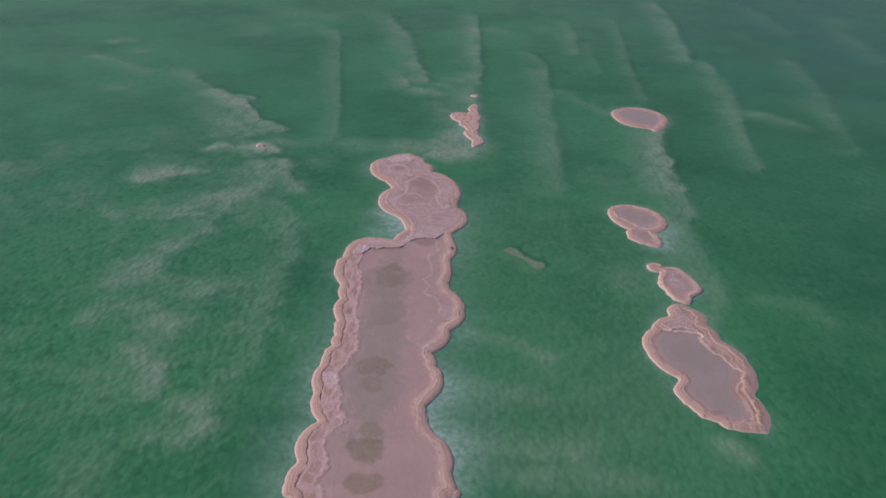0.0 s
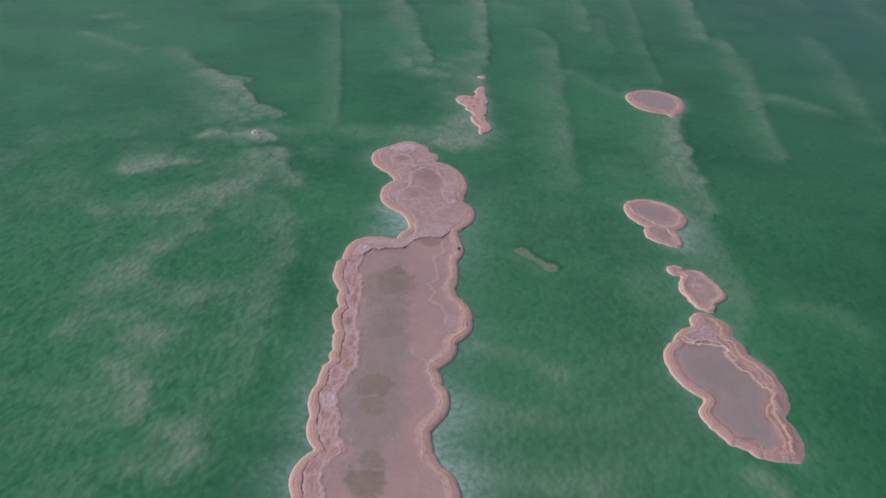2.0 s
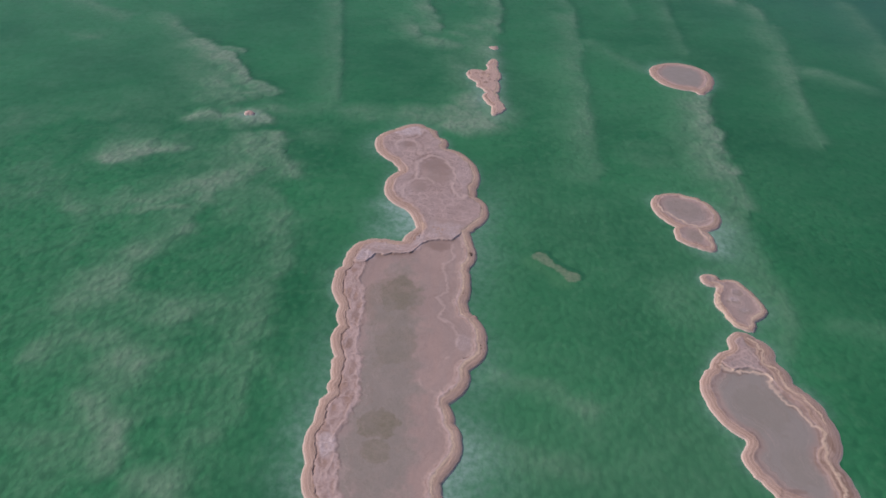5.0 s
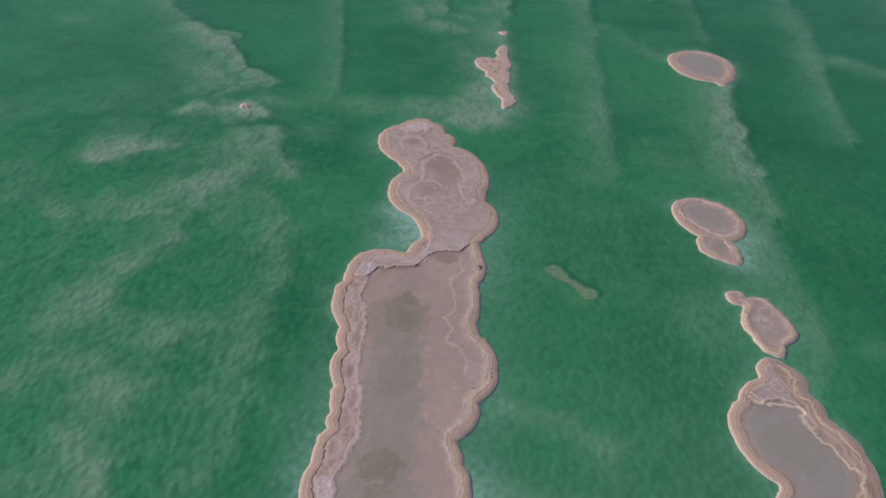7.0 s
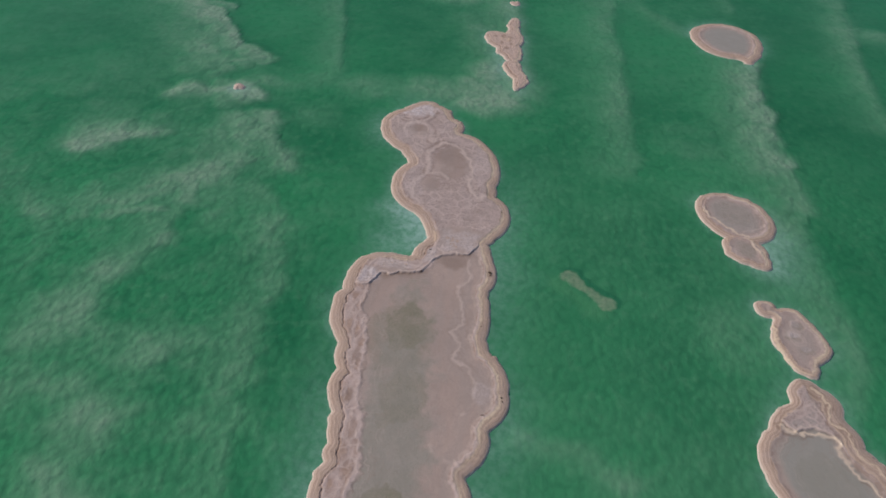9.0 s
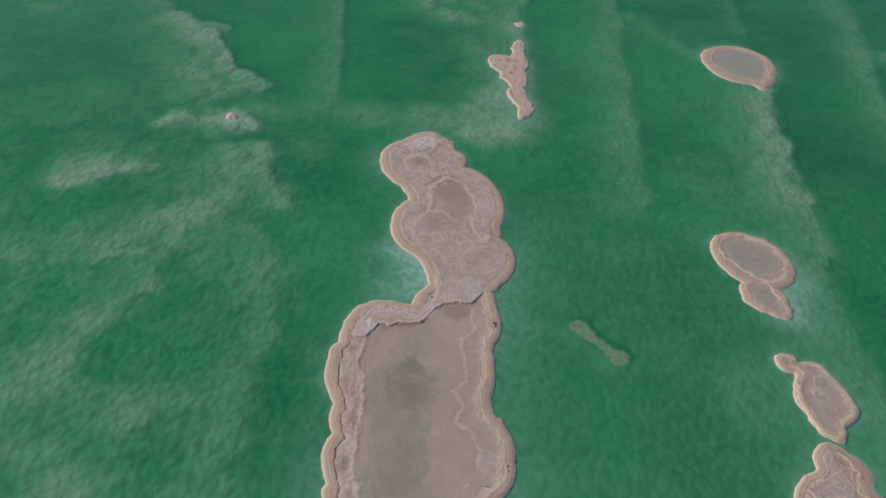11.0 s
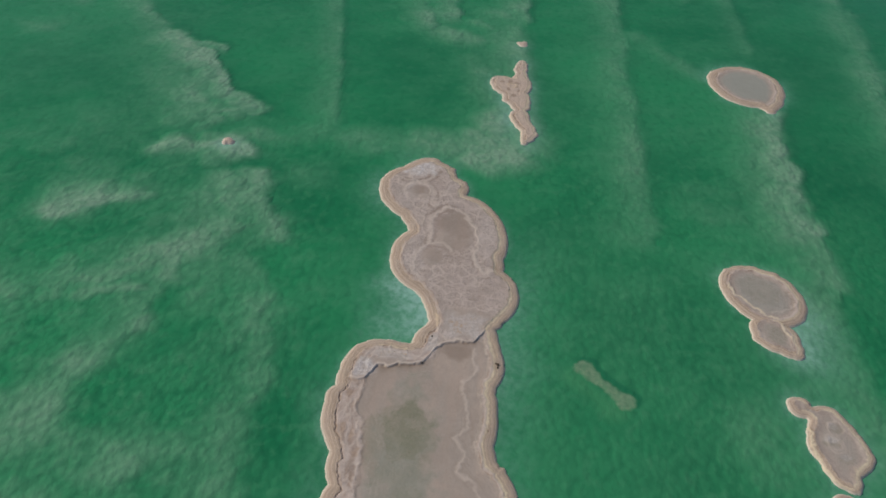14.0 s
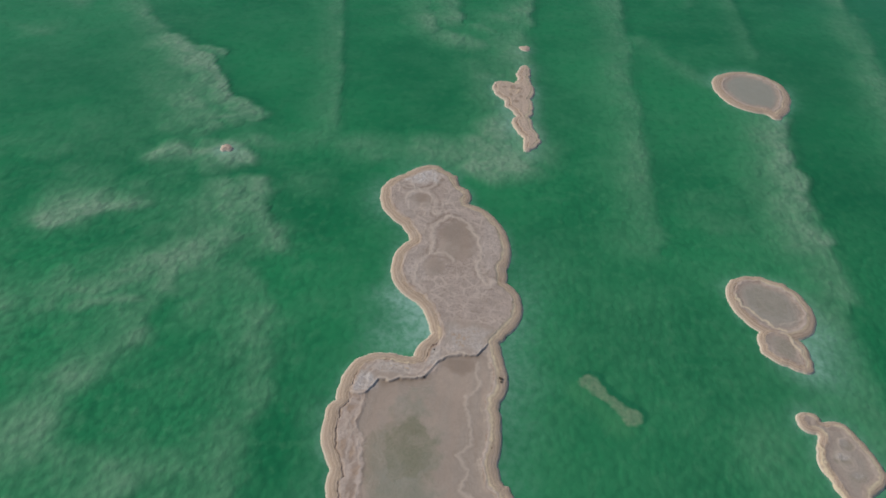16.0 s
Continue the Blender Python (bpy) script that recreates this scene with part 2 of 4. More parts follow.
    col = n.mix(n.attribute("stain_shade"), col, (0.22, 0.15, 0.115))
    col = n.mix(n.attribute("crest"), col, (0.62, 0.51, 0.475))
    col = n.mix(n.attribute("cream"), col, (0.71, 0.59, 0.465))
    white = n.mix(n.span(rumple, 0.10, 0.02), (0.50, 0.44, 0.47), (0.70, 0.64, 0.66))
    col = n.mix(n.attribute("bloom"), col, white)
    n.set(n.bsdf, "Base Color", col)
    n.set(n.bsdf, "Roughness", n.span(mid, 0.3, 0.7, 0.35, 0.6))
    h = n.math("MULTIPLY", n.math("SUBTRACT", grit, n.math("MULTIPLY", rumple, 2.0)), n.math("ADD", n.attribute("rough"), 0.2))
    n.set(n.bsdf, "Normal", n.bump(h, 0.6, 0.05))
    return n.mat


SHOAL = [(7.0, 72.3, 0.70), (7.35, 71.9, 0.58), (7.7, 71.6, 0.48), (8.05, 71.2, 0.42), (8.4, 70.85, 0.42), (8.75, 70.45, 0.48), (9.1, 70.1, 0.60), (9.5, 69.7, 0.78)]


def sea_material():
    """Turbid green brine with pale suspended salt, lumpy shallows and small wind ripples."""
    n = Nodes("green_brine")
    silt, mottle = n.attribute("silt"), n.attribute("mottle")
    cloud = n.noise(0.35, 4, 0.55)
    grain = n.noise(2.4, 2, 0.5, n.place((1.1, 0.88, 1)))
    drift = n.add("ShaderNodeVectorMath")
    n.set(drift, 0, n.place((1.15, 0.9, 0)))
    sway = n.add("ShaderNodeVectorMath")
    sway.operation = "SCALE"
    n.set(sway, 0, n.add("ShaderNodeTexNoise", Scale=1.3, Detail=2.0).outputs["Color"])
    n.set(sway, "Scale", 0.45)
    n.set(drift, 1, sway.outputs[0])
    pebble = n.span(n.cells(1.75, "SMOOTH_F1", drift.outputs[0]), 0.75, 0.1, 0.2, 0.78)
    patch = n.noise(1.0, 3, 0.5, n.place((1.1, 0.88, 1)))
    lump = n.math("ADD", n.math("MULTIPLY", patch, 0.5), n.math("MULTIPLY", pebble, 0.5))
    both = n.math("ADD", n.math("MULTIPLY", cloud, 0.5), n.math("MULTIPLY", lump, 0.5))
    fac = n.math("MULTIPLY", silt, n.span(both, 0.36, 0.64, 0.86, 1.12), True)
    deep = n.mix(n.span(n.noise(0.05, 4, 0.55), 0.36, 0.64), (0.013, 0.205, 0.094), (0.026, 0.285, 0.128))
    swell = n.noise(0.25, 4, 0.55, n.streaks(0.8, 1.2, 30))
    deep = n.mix(n.span(swell, 0.40, 0.66, 0, 0.42), deep, (0.050, 0.285, 0.145))
    light = n.math("MULTIPLY", n.span(patch, 0.50, 0.72), n.math("ADD", n.math("MULTIPLY", mottle, 0.28), 0.12))
    dark = n.math("MULTIPLY", n.span(lump, 0.50, 0.28), n.math("ADD", n.math("MULTIPLY", mottle, 0.38), 0.28))
    deep = n.mix(light, deep, (0.105, 0.35, 0.20))
    deep = n.mix(dark, deep, (0.010, 0.155, 0.075))
    deep = n.mix(n.math("MULTIPLY", n.span(grain, 0.48, 0.30), n.math("ADD", n.math("MULTIPLY", mottle, 0.25), 0.08)), deep, (0.012, 0.165, 0.08))
    # grazing sky reflection painted as a bluer brine colour to the north-east
    deep = n.mix(n.math("MULTIPLY", n.attribute("blue"), n.span(n.noise(0.03, 3), 0.3, 0.7, 0.4, 0.85)), deep, (0.020, 0.172, 0.125))
    # shade beside banks and eastern shores painted into the colour, along with deeper water
    deep = n.mix(n.math("MULTIPLY", n.attribute("shade_deep"), 0.7), deep, (0.008, 0.13, 0.065))
    col = n.mix(fac, deep, (0.085, 0.335, 0.19))
    col = n.mix(n.math("MULTIPLY", n.math("MULTIPLY", fac, fac), 0.75), col, (0.29, 0.44, 0.345))
    col = n.mix(n.math("MULTIPLY", n.math("MULTIPLY", fac, 0.28), n.span(grain, 0.50, 0.3)), col, (0.05, 0.22, 0.12))
    # one rounded shoal that almost breaks the surface, crisp and steep to the north-east, fading to the south-west
    # first a dark copy shifted north-east, painting shade beside its steep edge
    col = n.mix(n.span(n.lobes(SHOAL, 0.7, (-0.34, -0.3)), 0.22, -0.1, 0, 0.6), col, (0.012, 0.16, 0.085))
    col = n.mix(n.span(n.lobes(SHOAL, 0.5, (0.75, 0.85)), 0.7, -0.5, 0, 0.4), col, (0.09, 0.345, 0.17))
    crown = n.math("MULTIPLY", n.span(n.lobes(SHOAL, 0.7), 0.10, -0.2), n.span(n.lobes(SHOAL, 0.7, (-0.25, -0.25)), 0.75, -0.1))
    col = n.mix(n.math("MULTIPLY", crown, n.span(n.noise(2.2, 3), 0.3, 0.7, 0.5, 0.85)), col, (0.26, 0.38, 0.26))
    lace = n.noise(1.7, 4, 0.65, n.place((1.2, 1, 1), 25))
    ledge = n.math("MULTIPLY", n.attribute("shallow"), n.span(lace, 0.32, 0.68, 0.45, 1.0))
    col = n.mix(ledge, col, (0.32, 0.58, 0.52))
    n.set(n.bsdf, "Base Color", col)
    # the lumpy shallows shade the body of the brine, the ripples its shiny skin
    n.set(n.bsdf, "Roughness", 1.0)
    n.set(n.bsdf, "Specular IOR Level", 0.0)
    relief = n.math("ADD", n.math("ADD", mottle, n.math("MULTIPLY", silt, 0.4)), 0.5)
    body = n.math("MULTIPLY", n.math("ADD", n.math("MULTIPLY", lump, 1.05), n.math("MULTIPLY", grain, 0.3)), relief)
    chop = n.noise(1.0, 2, 0.5, n.streaks(0.38, 1.25, 27))
    body = n.math("ADD", body, n.math("MULTIPLY", n.math("MULTIPLY", chop, n.math("SUBTRACT", 1.0, mottle)), n.span(n.noise(0.045, 2), 0.42, 0.62, 0.1, 0.75)))
    body = n.math("ADD", body, n.math("ADD", n.math("MULTIPLY", silt, 0.4), n.math("MULTIPLY", n.attribute("puff"), 1.7)))
    n.set(n.bsdf, "Normal", n.bump(body, 0.4, 0.3))
    ripple = n.noise(1.0, 3, 0.5, n.streaks(0.6, 1.5, 27))
    n.set(n.bsdf, "Coat Weight", 0.52)
    n.set(n.bsdf, "Coat IOR", 1.38)
    n.set(n.bsdf, "Coat Roughness", 0.2)
    n.set(n.bsdf, "Coat Normal", n.bump(ripple, 0.5, 0.16))
    clear = n.add("ShaderNodeBsdfTransparent", Color=(0.40, 0.75, 0.56, 1))
    join = n.add("ShaderNodeMixShader", Fac=0.87)
    n.set(join, 1, clear.outputs[0])
    n.set(join, 2, n.bsdf.outputs[0])
    n.tree.links.new(join.outputs[0], n.output.inputs["Surface"])
    return n.mat


def seabed_material():
    n = Nodes("salt_seabed")
    lump = n.cells(0.9, "SMOOTH_F1")
    col = n.mix(n.span(n.noise(0.4, 5, 0.6), 0.35, 0.65), (0.10, 0.16, 0.10), (0.34, 0.36, 0.27))
    col = n.mix(n.span(lump, 0.5, 0.9, 0, 0.5), col, (0.07, 0.11, 0.07))
    n.set(n.bsdf, "Base Color", col)
    n.set(n.bsdf, "Roughness", 0.9)
    n.set(n.bsdf, "Normal", n.bump(n.noise(1.5, 5), 0.8, 0.3))
    return n.mat


def stone_material():
    n = Nodes("dark_stone")
    n.set(n.bsdf, "Base Color", n.mix(n.noise(8.0, 4), (0.035, 0.028, 0.024), (0.12, 0.085, 0.06)))
    n.set(n.bsdf, "Roughness", 0.85)
    n.set(n.bsdf, "Normal", n.bump(n.noise(20.0, 4), 0.6, 0.02))
    return n.mat


RIM, CRUST, PAN = salt_rim_material(), salt_crust_material(), salt_pan_material()
PINK = salt_rim_material("pink_salt", (0.50, 0.378, 0.338), (0.62, 0.492, 0.448), 0.12)
SEA, BED, STONE = sea_material(), seabed_material(), stone_material()

# ---------------------------------------------------------------- the islands' round lobes: x, y, radius
MAIN_NORTH = [
    (-5.2, 95.0, 1.11), (-5.1, 94.9, 1.23), (-5.6, 94.6, 1.2), (-3.1, 94.5, 0.33), (-5.1, 93.2, 2.53), (-2.0, 92.6, 0.31),
    (-3.0, 91.9, 1.43), (-3.1, 91.7, 1.62), (-6.9, 91.7, 2.16), (-5.5, 91.4, 3.55), (-5.6, 91.2, 3.42), (-7.3, 90.8, 1.72),
    (-5.8, 90.5, 3.09), (-5.1, 90.1, 3.39), (-4.4, 87.9, 2.53), (-2.6, 87.3, 3.64), (-2.4, 86.6, 3.84), (-2.0, 86.1, 3.68),
    (-2.0, 85.6, 3.78), (-1.7, 84.9, 3.55), (-1.4, 84.2, 3.16),
]
MAIN_NECK = [
    (-3.1, 82.7, 4.02), (-2.8, 82.6, 4.29), (-3.0, 82.1, 4.13), (-1.4, 82.0, 2.97), (-1.9, 80.3, 3.55), (-2.1, 79.5, 2.81),
    (-0.2, 79.1, 2.83), (-0.9, 78.6, 3.58), (-0.5, 78.1, 2.98), (-1.0, 77.8, 3.18), (-1.2, 76.5, 2.65), (0.8, 75.8, 0.66),
    (-1.4, 74.2, 2.59), (-2.4, 73.3, 2.23), (-1.6, 73.0, 3.0), (-6.1, 72.5, 0.87), (-7.9, 72.2, 0.6), (-0.6, 72.1, 2.21),
    (-1.2, 71.5, 2.84), (-6.6, 71.2, 2.12), (-6.8, 71.1, 2.11), (-6.2, 70.4, 2.92),
]
MAIN_MIDDLE = [
    (0.4, 69.7, 0.76), (-5.5, 69.5, 3.71), (-4.0, 68.0, 5.24), (-8.2, 67.9, 1.45), (-4.1, 67.2, 5.35), (-5.4, 66.7, 4.26),
    (-4.1, 66.7, 5.35), (-5.2, 66.0, 4.14), (-3.3, 63.8, 4.5), (1.5, 63.4, 0.33), (-4.2, 63.1, 4.46), (-5.8, 63.0, 2.96),
    (0.9, 62.5, 1.22), (-1.0, 61.1, 3.54), (-2.3, 60.7, 4.81), (-6.2, 60.2, 2.54), (-0.3, 60.0, 2.87), (-4.9, 60.0, 3.78),
    (-3.3, 59.7, 5.1), (-3.4, 57.5, 4.73), (-7.5, 57.5, 0.8), (-2.7, 57.1, 4.02), (-5.2, 56.9, 3.04), (-1.4, 56.7, 2.78),
    (-6.6, 55.1, 1.56), (-7.3, 55.1, 0.92),
]
MAIN_SOUTH = [
    (-8.0, 53.6, 0.51), (-1.4, 52.7, 1.86), (-4.1, 52.3, 4.48), (-0.7, 51.1, 1.67), (-7.0, 50.5, 1.88), (-2.7, 50.4, 3.67),
    (-2.0, 50.4, 3.04), (-4.1, 50.1, 4.72), (-5.9, 49.9, 2.94), (-4.7, 47.6, 3.81), (-3.3, 46.6, 3.21), (-3.7, 45.3, 3.83),
]
MAIN_END = [
    (-3.0, 43.6, 3.66), (-5.4, 42.7, 3.32), (-4.0, 42.5, 4.37), (-0.5, 42.4, 2.33), (-2.3, 42.1, 3.82), (-1.3, 41.7, 3.3),
    (-0.7, 41.0, 2.57), (-5.8, 40.6, 2.57), (0.1, 40.4, 1.87), (0.9, 39.9, 1.19), (0.9, 39.7, 1.18), (-7.0, 39.7, 1.74),
    (-7.2, 39.4, 1.57), (1.4, 39.4, 0.86), (-4.8, 39.2, 1.1), (2.1, 39.0, 0.39), (2.2, 39.0, 0.33), (-7.7, 38.9, 1.02),
    (-7.9, 38.7, 0.87), (-8.2, 38.3, 0.51), (-0.4, 36.6, 2.9), (-3.6, 36.4, 4.8), (-2.6, 34.0, 4.2),
]
NARROW_LOBES = [
    (21.5, 55.9, 3.75), (22.1, 50.4, 2.86), (21.5, 59.7, 2.37), (22.5, 54.3, 3.34), (21.8, 62.5, 1.3), (23.1, 49.0, 2.21),
    (20.6, 57.1, 3.21), (20.9, 51.0, 2.09), (22.2, 61.8, 1.59), (21.3, 59.1, 2.75), (22.8, 55.6, 2.86), (23.9, 47.7, 0.95),
    (22.7, 53.5, 3.01), (22.1, 47.8, 0.83), (23.1, 49.8, 2.13), (21.8, 63.1, 0.9), (20.6, 55.5, 2.83), (22.4, 59.1, 1.87),
    (20.1, 60.7, 0.81), (20.1, 56.1, 2.57), (21.9, 60.9, 1.71), (20.4, 48.4, 0.39), (24.6, 48.0, 0.52), (19.5, 49.8, 0.39),
    (24.3, 47.2, 0.4), (18.5, 58.9, 0.51), (20.1, 51.1, 1.36), (24.6, 57.3, 0.47),
]
BLOTCH_LOBES = [
    (22.6, 67.4, 1.92), (22.5, 69.7, 1.11), (21.0, 70.6, 0.81), (22.3, 65.2, 0.91), (22.6, 68.5, 1.58), (22.9, 67.1, 1.7),
    (22.5, 64.9, 0.74), (22.3, 65.8, 1.15), (21.0, 70.4, 0.79), (22.8, 69.4, 1.0), (22.6, 64.5, 0.46), (22.6, 66.8, 1.66),
    (24.0, 66.9, 0.66), (22.1, 68.3, 1.22), (23.7, 68.1, 0.69), (21.6, 70.4, 0.38),
]
PAIR_LOBES = [
    (21.1, 81.5, 3.0), (21.5, 80.6, 2.78), (20.6, 82.1, 2.6), (21.4, 80.9, 2.95), (22.2, 82.1, 1.84), (19.1, 83.7, 0.49),
    (21.0, 83.8, 0.93), (22.6, 83.7, 0.49), (23.4, 81.3, 0.95),
]
TEARDROP_LOBES = [
    (21.1, 77.0, 1.68), (21.8, 75.9, 1.04), (20.9, 77.5, 1.6), (21.2, 76.9, 1.65), (22.1, 75.4, 0.64), (19.9, 76.7, 0.59), (21.5, 75.7, 0.7),
]
OVAL_LOBES = [
    (27.3, 115.3, 4.03), (27.4, 114.2, 3.7), (28.7, 111.0, 1.11), (27.4, 115.7, 3.83), (28.5, 112.5, 2.16), (28.7, 110.1, 0.64),
    (27.4, 114.5, 3.86), (27.2, 114.2, 3.59), (29.7, 116.6, 1.48), (27.6, 119.1, 0.52), (26.4, 115.9, 3.09), (24.2, 113.6, 0.63),
]
TEE_LOBES = [
    (2.3, 110.4, 1.94), (2.9, 107.7, 1.29), (3.0, 105.0, 1.0), (3.4, 103.1, 0.93), (3.9, 101.6, 0.86), (3.2, 112.5, 0.91),
    (3.3, 114.5, 0.74), (1.4, 111.3, 1.43), (3.1, 106.6, 1.02), (3.4, 115.7, 0.64), (3.7, 100.8, 0.7), (2.7, 108.5, 1.44),
    (3.1, 104.0, 1.0), (3.3, 113.4, 0.72), (3.2, 111.6, 1.15), (3.4, 99.9, 0.35), (3.7, 102.5, 0.88), (3.3, 115.1, 0.71),
    (3.4, 116.2, 0.45), (1.9, 107.8, 0.64), (3.2, 114.4, 0.78), (3.0, 104.6, 1.04), (1.0, 111.8, 0.91), (3.0, 110.8, 1.36),
    (1.5, 110.4, 1.31), (3.5, 100.4, 0.5),
]
DOT_LOBES = [(3.5, 120.6, 0.55), (3.2, 120.9, 0.4), (3.7, 121.1, 0.35)]
HEAD_LOBES = [(-23.3, 96.2, 0.45), (-23.0, 95.9, 0.4), (-23.4, 95.8, 0.35)]
MAIN = MAIN_NORTH + MAIN_NECK + MAIN_MIDDLE + MAIN_SOUTH + MAIN_END
ISLANDS = (MAIN, NARROW_LOBES, BLOTCH_LOBES, PAIR_LOBES, TEARDROP_LOBES, OVAL_LOBES, TEE_LOBES, DOT_LOBES, HEAD_LOBES)

# ---------------------------------------------------------------- banks of pale salt in the water
# each: the crest's points x, y; how far it reaches to the west and to the east; density; how billowy its edge is
BANKS_WEST = [
    ([(-39.9, 122.5), (-35.7, 116.6)], 1.5, 0.6, 0.3, 0.6),
    ([(-34.1, 115.9), (-31.8, 114.9), (-29.5, 111.0), (-27.4, 107.7), (-25.3, 105.1), (-23.0, 102.7)], 2.0, 0.5, 0.92, 1),
    ([(-30.3, 114.8), (-28.5, 113.4)], 1.0, 0.5, 0.7, 1),
    ([(-32.0, 112.5), (-29.9, 106.6), (-27.8, 101.4), (-25.9, 98.6)], 1.8, 1.2, 0.65, 1),
    ([(-24.8, 101.3), (-22.9, 101.1), (-22.4, 102.3)], 1.1, 0.7, 0.6, 1),
    ([(-28.6, 94.7), (-26.2, 95.1), (-24.0, 95.5), (-22.1, 93.9)], 1.4, 1.1, 0.85, 0.8),
    ([(-21.2, 97.4), (-17.6, 97.5), (-14.4, 99.9)], 1.3, 1.3, 0.34, 0.6),
    ([(-33.6, 84.0), (-32.3, 85.7), (-30.2, 86.8), (-28.2, 87.1)], 1.4, 1.1, 0.68, 0.8),
]
BANKS_SOUTHWEST = [
    ([(-25.7, 80.5), (-23.5, 81.5), (-21.3, 83.2), (-19.1, 84.6), (-17.4, 86.3)], 1.5, 1.3, 0.5, 1.0),
    ([(-20.9, 90.2), (-18.5, 88.1), (-17.1, 86.8), (-16.4, 84.6)], 2.0, 1.0, 0.78, 1.0),
    ([(-33.5, 74.5), (-31.6, 75.4)], 1.5, 1.3, 0.35, 0.6),
    ([(-29.9, 76.1), (-28.8, 77.5), (-26.2, 78.2), (-23.9, 80.1)], 1.4, 1.0, 0.55, 0.6),
    ([(-27.6, 76.0), (-24.6, 76.1)], 1.1, 1.0, 0.55, 0.8),
    ([(-24.5, 78.1), (-23.9, 75.7), (-23.7, 72.9), (-24.4, 71.2), (-25.4, 69.8), (-25.4, 68.1), (-25.0, 64.5)], 2.0, 1.4, 0.42, 1.0),
]
BANKS_COLUMN = [
    ([(-17.5, 80.3), (-16.1, 77.9), (-15.5, 74.5), (-14.9, 71.8), (-14.4, 68.4), (-14.4, 66.1), (-14.6, 63.5), (-14.5, 60.8)], 2.2, 1.2, 0.42, 0.8),
    ([(-20.5, 74.7), (-17.8, 75.0)], 1.2, 1.2, 0.25, 0.6),
    ([(-15.5, 66.1), (-15.0, 61.0), (-14.4, 55.7), (-14.0, 50.5)], 1.6, 0.9, 0.35, 0.6),
    ([(-21.1, 62.4), (-18.0, 63.2), (-15.5, 63.8)], 1.5, 1.3, 0.3, 0.6),
    ([(-26.3, 63.7), (-26.8, 61.8)], 1.5, 1.2, 0.35, 0.6),
]
BANKS_NEAR = [
    ([(-27.7, 56.5), (-26.5, 58.9), (-23.9, 58.0), (-20.9, 55.8)], 1.5, 1.3, 0.46, 0.6),
    ([(-23.6, 52.7), (-21.2, 50.4), (-20.3, 47.0)], 1.5, 1.0, 0.42, 0.6),
    ([(-16.2, 45.5), (-14.7, 46.6)], 1.2, 1.0, 0.45, 0.6),
    ([(-18.7, 42.5), (-16.0, 42.0), (-15.1, 44.3)], 1.4, 1.2, 0.42, 0.6),
    ([(-24.2, 48.9), (-23.5, 44.6)], 1.3, 1.2, 0.3, 0.6),
    ([(3.2, 57.2), (6.7, 56.5), (9.5, 54.5)], 0.9, 0.8, 0.33, 0.2),
    ([(2.0, 51.5), (5.2, 50.0), (8.3, 49.7)], 1.2, 1.0, 0.28, 0.2),
    ([(2.8, 43.5), (6.4, 43.8), (10.7, 43.2)], 1.3, 1.2, 0.42, 0.2),
    ([(21.3, 45.6), (22.7, 44.2)], 0.9, 0.7, 0.4, 0.2),
    ([(29.9, 65.6), (33.7, 65.2), (35.0, 62.5)], 1.2, 1.2, 0.25, 0.2),
]
BANKS_NORTH = [
    ([(-13.9, 168.6), (-10.0, 157.8), (-7.5, 144.2), (-5.8, 135.6), (-3.7, 127.5)], 2.6, 0.6, 0.5, 0.5),
    ([(-8.3, 130.9), (-7.1, 124.4), (-4.7, 122.0), (-1.3, 121.3)], 1.8, 0.9, 0.5, 0.6),
    ([(-1.4, 125.5), (2.6, 122.0)], 1.2, 0.8, 0.4, 0.4),
    ([(-22.0, 155.0), (-19.4, 137.9), (-17.3, 122.5), (-15.5, 109.7), (-14.3, 101.0)], 1.6, 0.35, 0.36, 0.15),
    ([(-29.1, 159.1), (-25.8, 158.6), (-21.9, 152.9)], 2.2, 1.5, 0.36, 0.5),
    ([(-35.6, 149.7), (-36.0, 160.7), (-30.5, 166.9), (-23.3, 163.8)], 2.6, 1.6, 0.25, 0.5),
    ([(3.4, 173.0), (4.1, 159.0), (4.3, 139.5), (4.2, 126.6)], 2.2, 0.4, 0.5, 0.3),
    ([(6.7, 164.1), (10.5, 161.4)], 2.0, 1.5, 0.28, 0.4),
]
BANKS_NORTHWEST = [
    ([(-58.1, 138.6), (-55.4, 140.3)], 1.6, 1.3, 0.42, 0.5),
    ([(-52.5, 133.6), (-51.0, 134.7)], 1.4, 1.2, 0.3, 0.5),
    ([(-57.5, 129.8), (-53.2, 128.1), (-48.6, 125.2), (-46.4, 124.1)], 1.5, 1.2, 0.42, 0.5),
    ([(-49.8, 114.8), (-47.9, 115.2)], 1.4, 1.2, 0.25, 0.5),
    ([(-41.0, 125.2), (-36.2, 117.4)], 1.8, 0.7, 0.4, 0.6),
    ([(-50.0, 84.4), (-47.8, 83.9)], 1.6, 1.4, 0.3, 0.5),
]
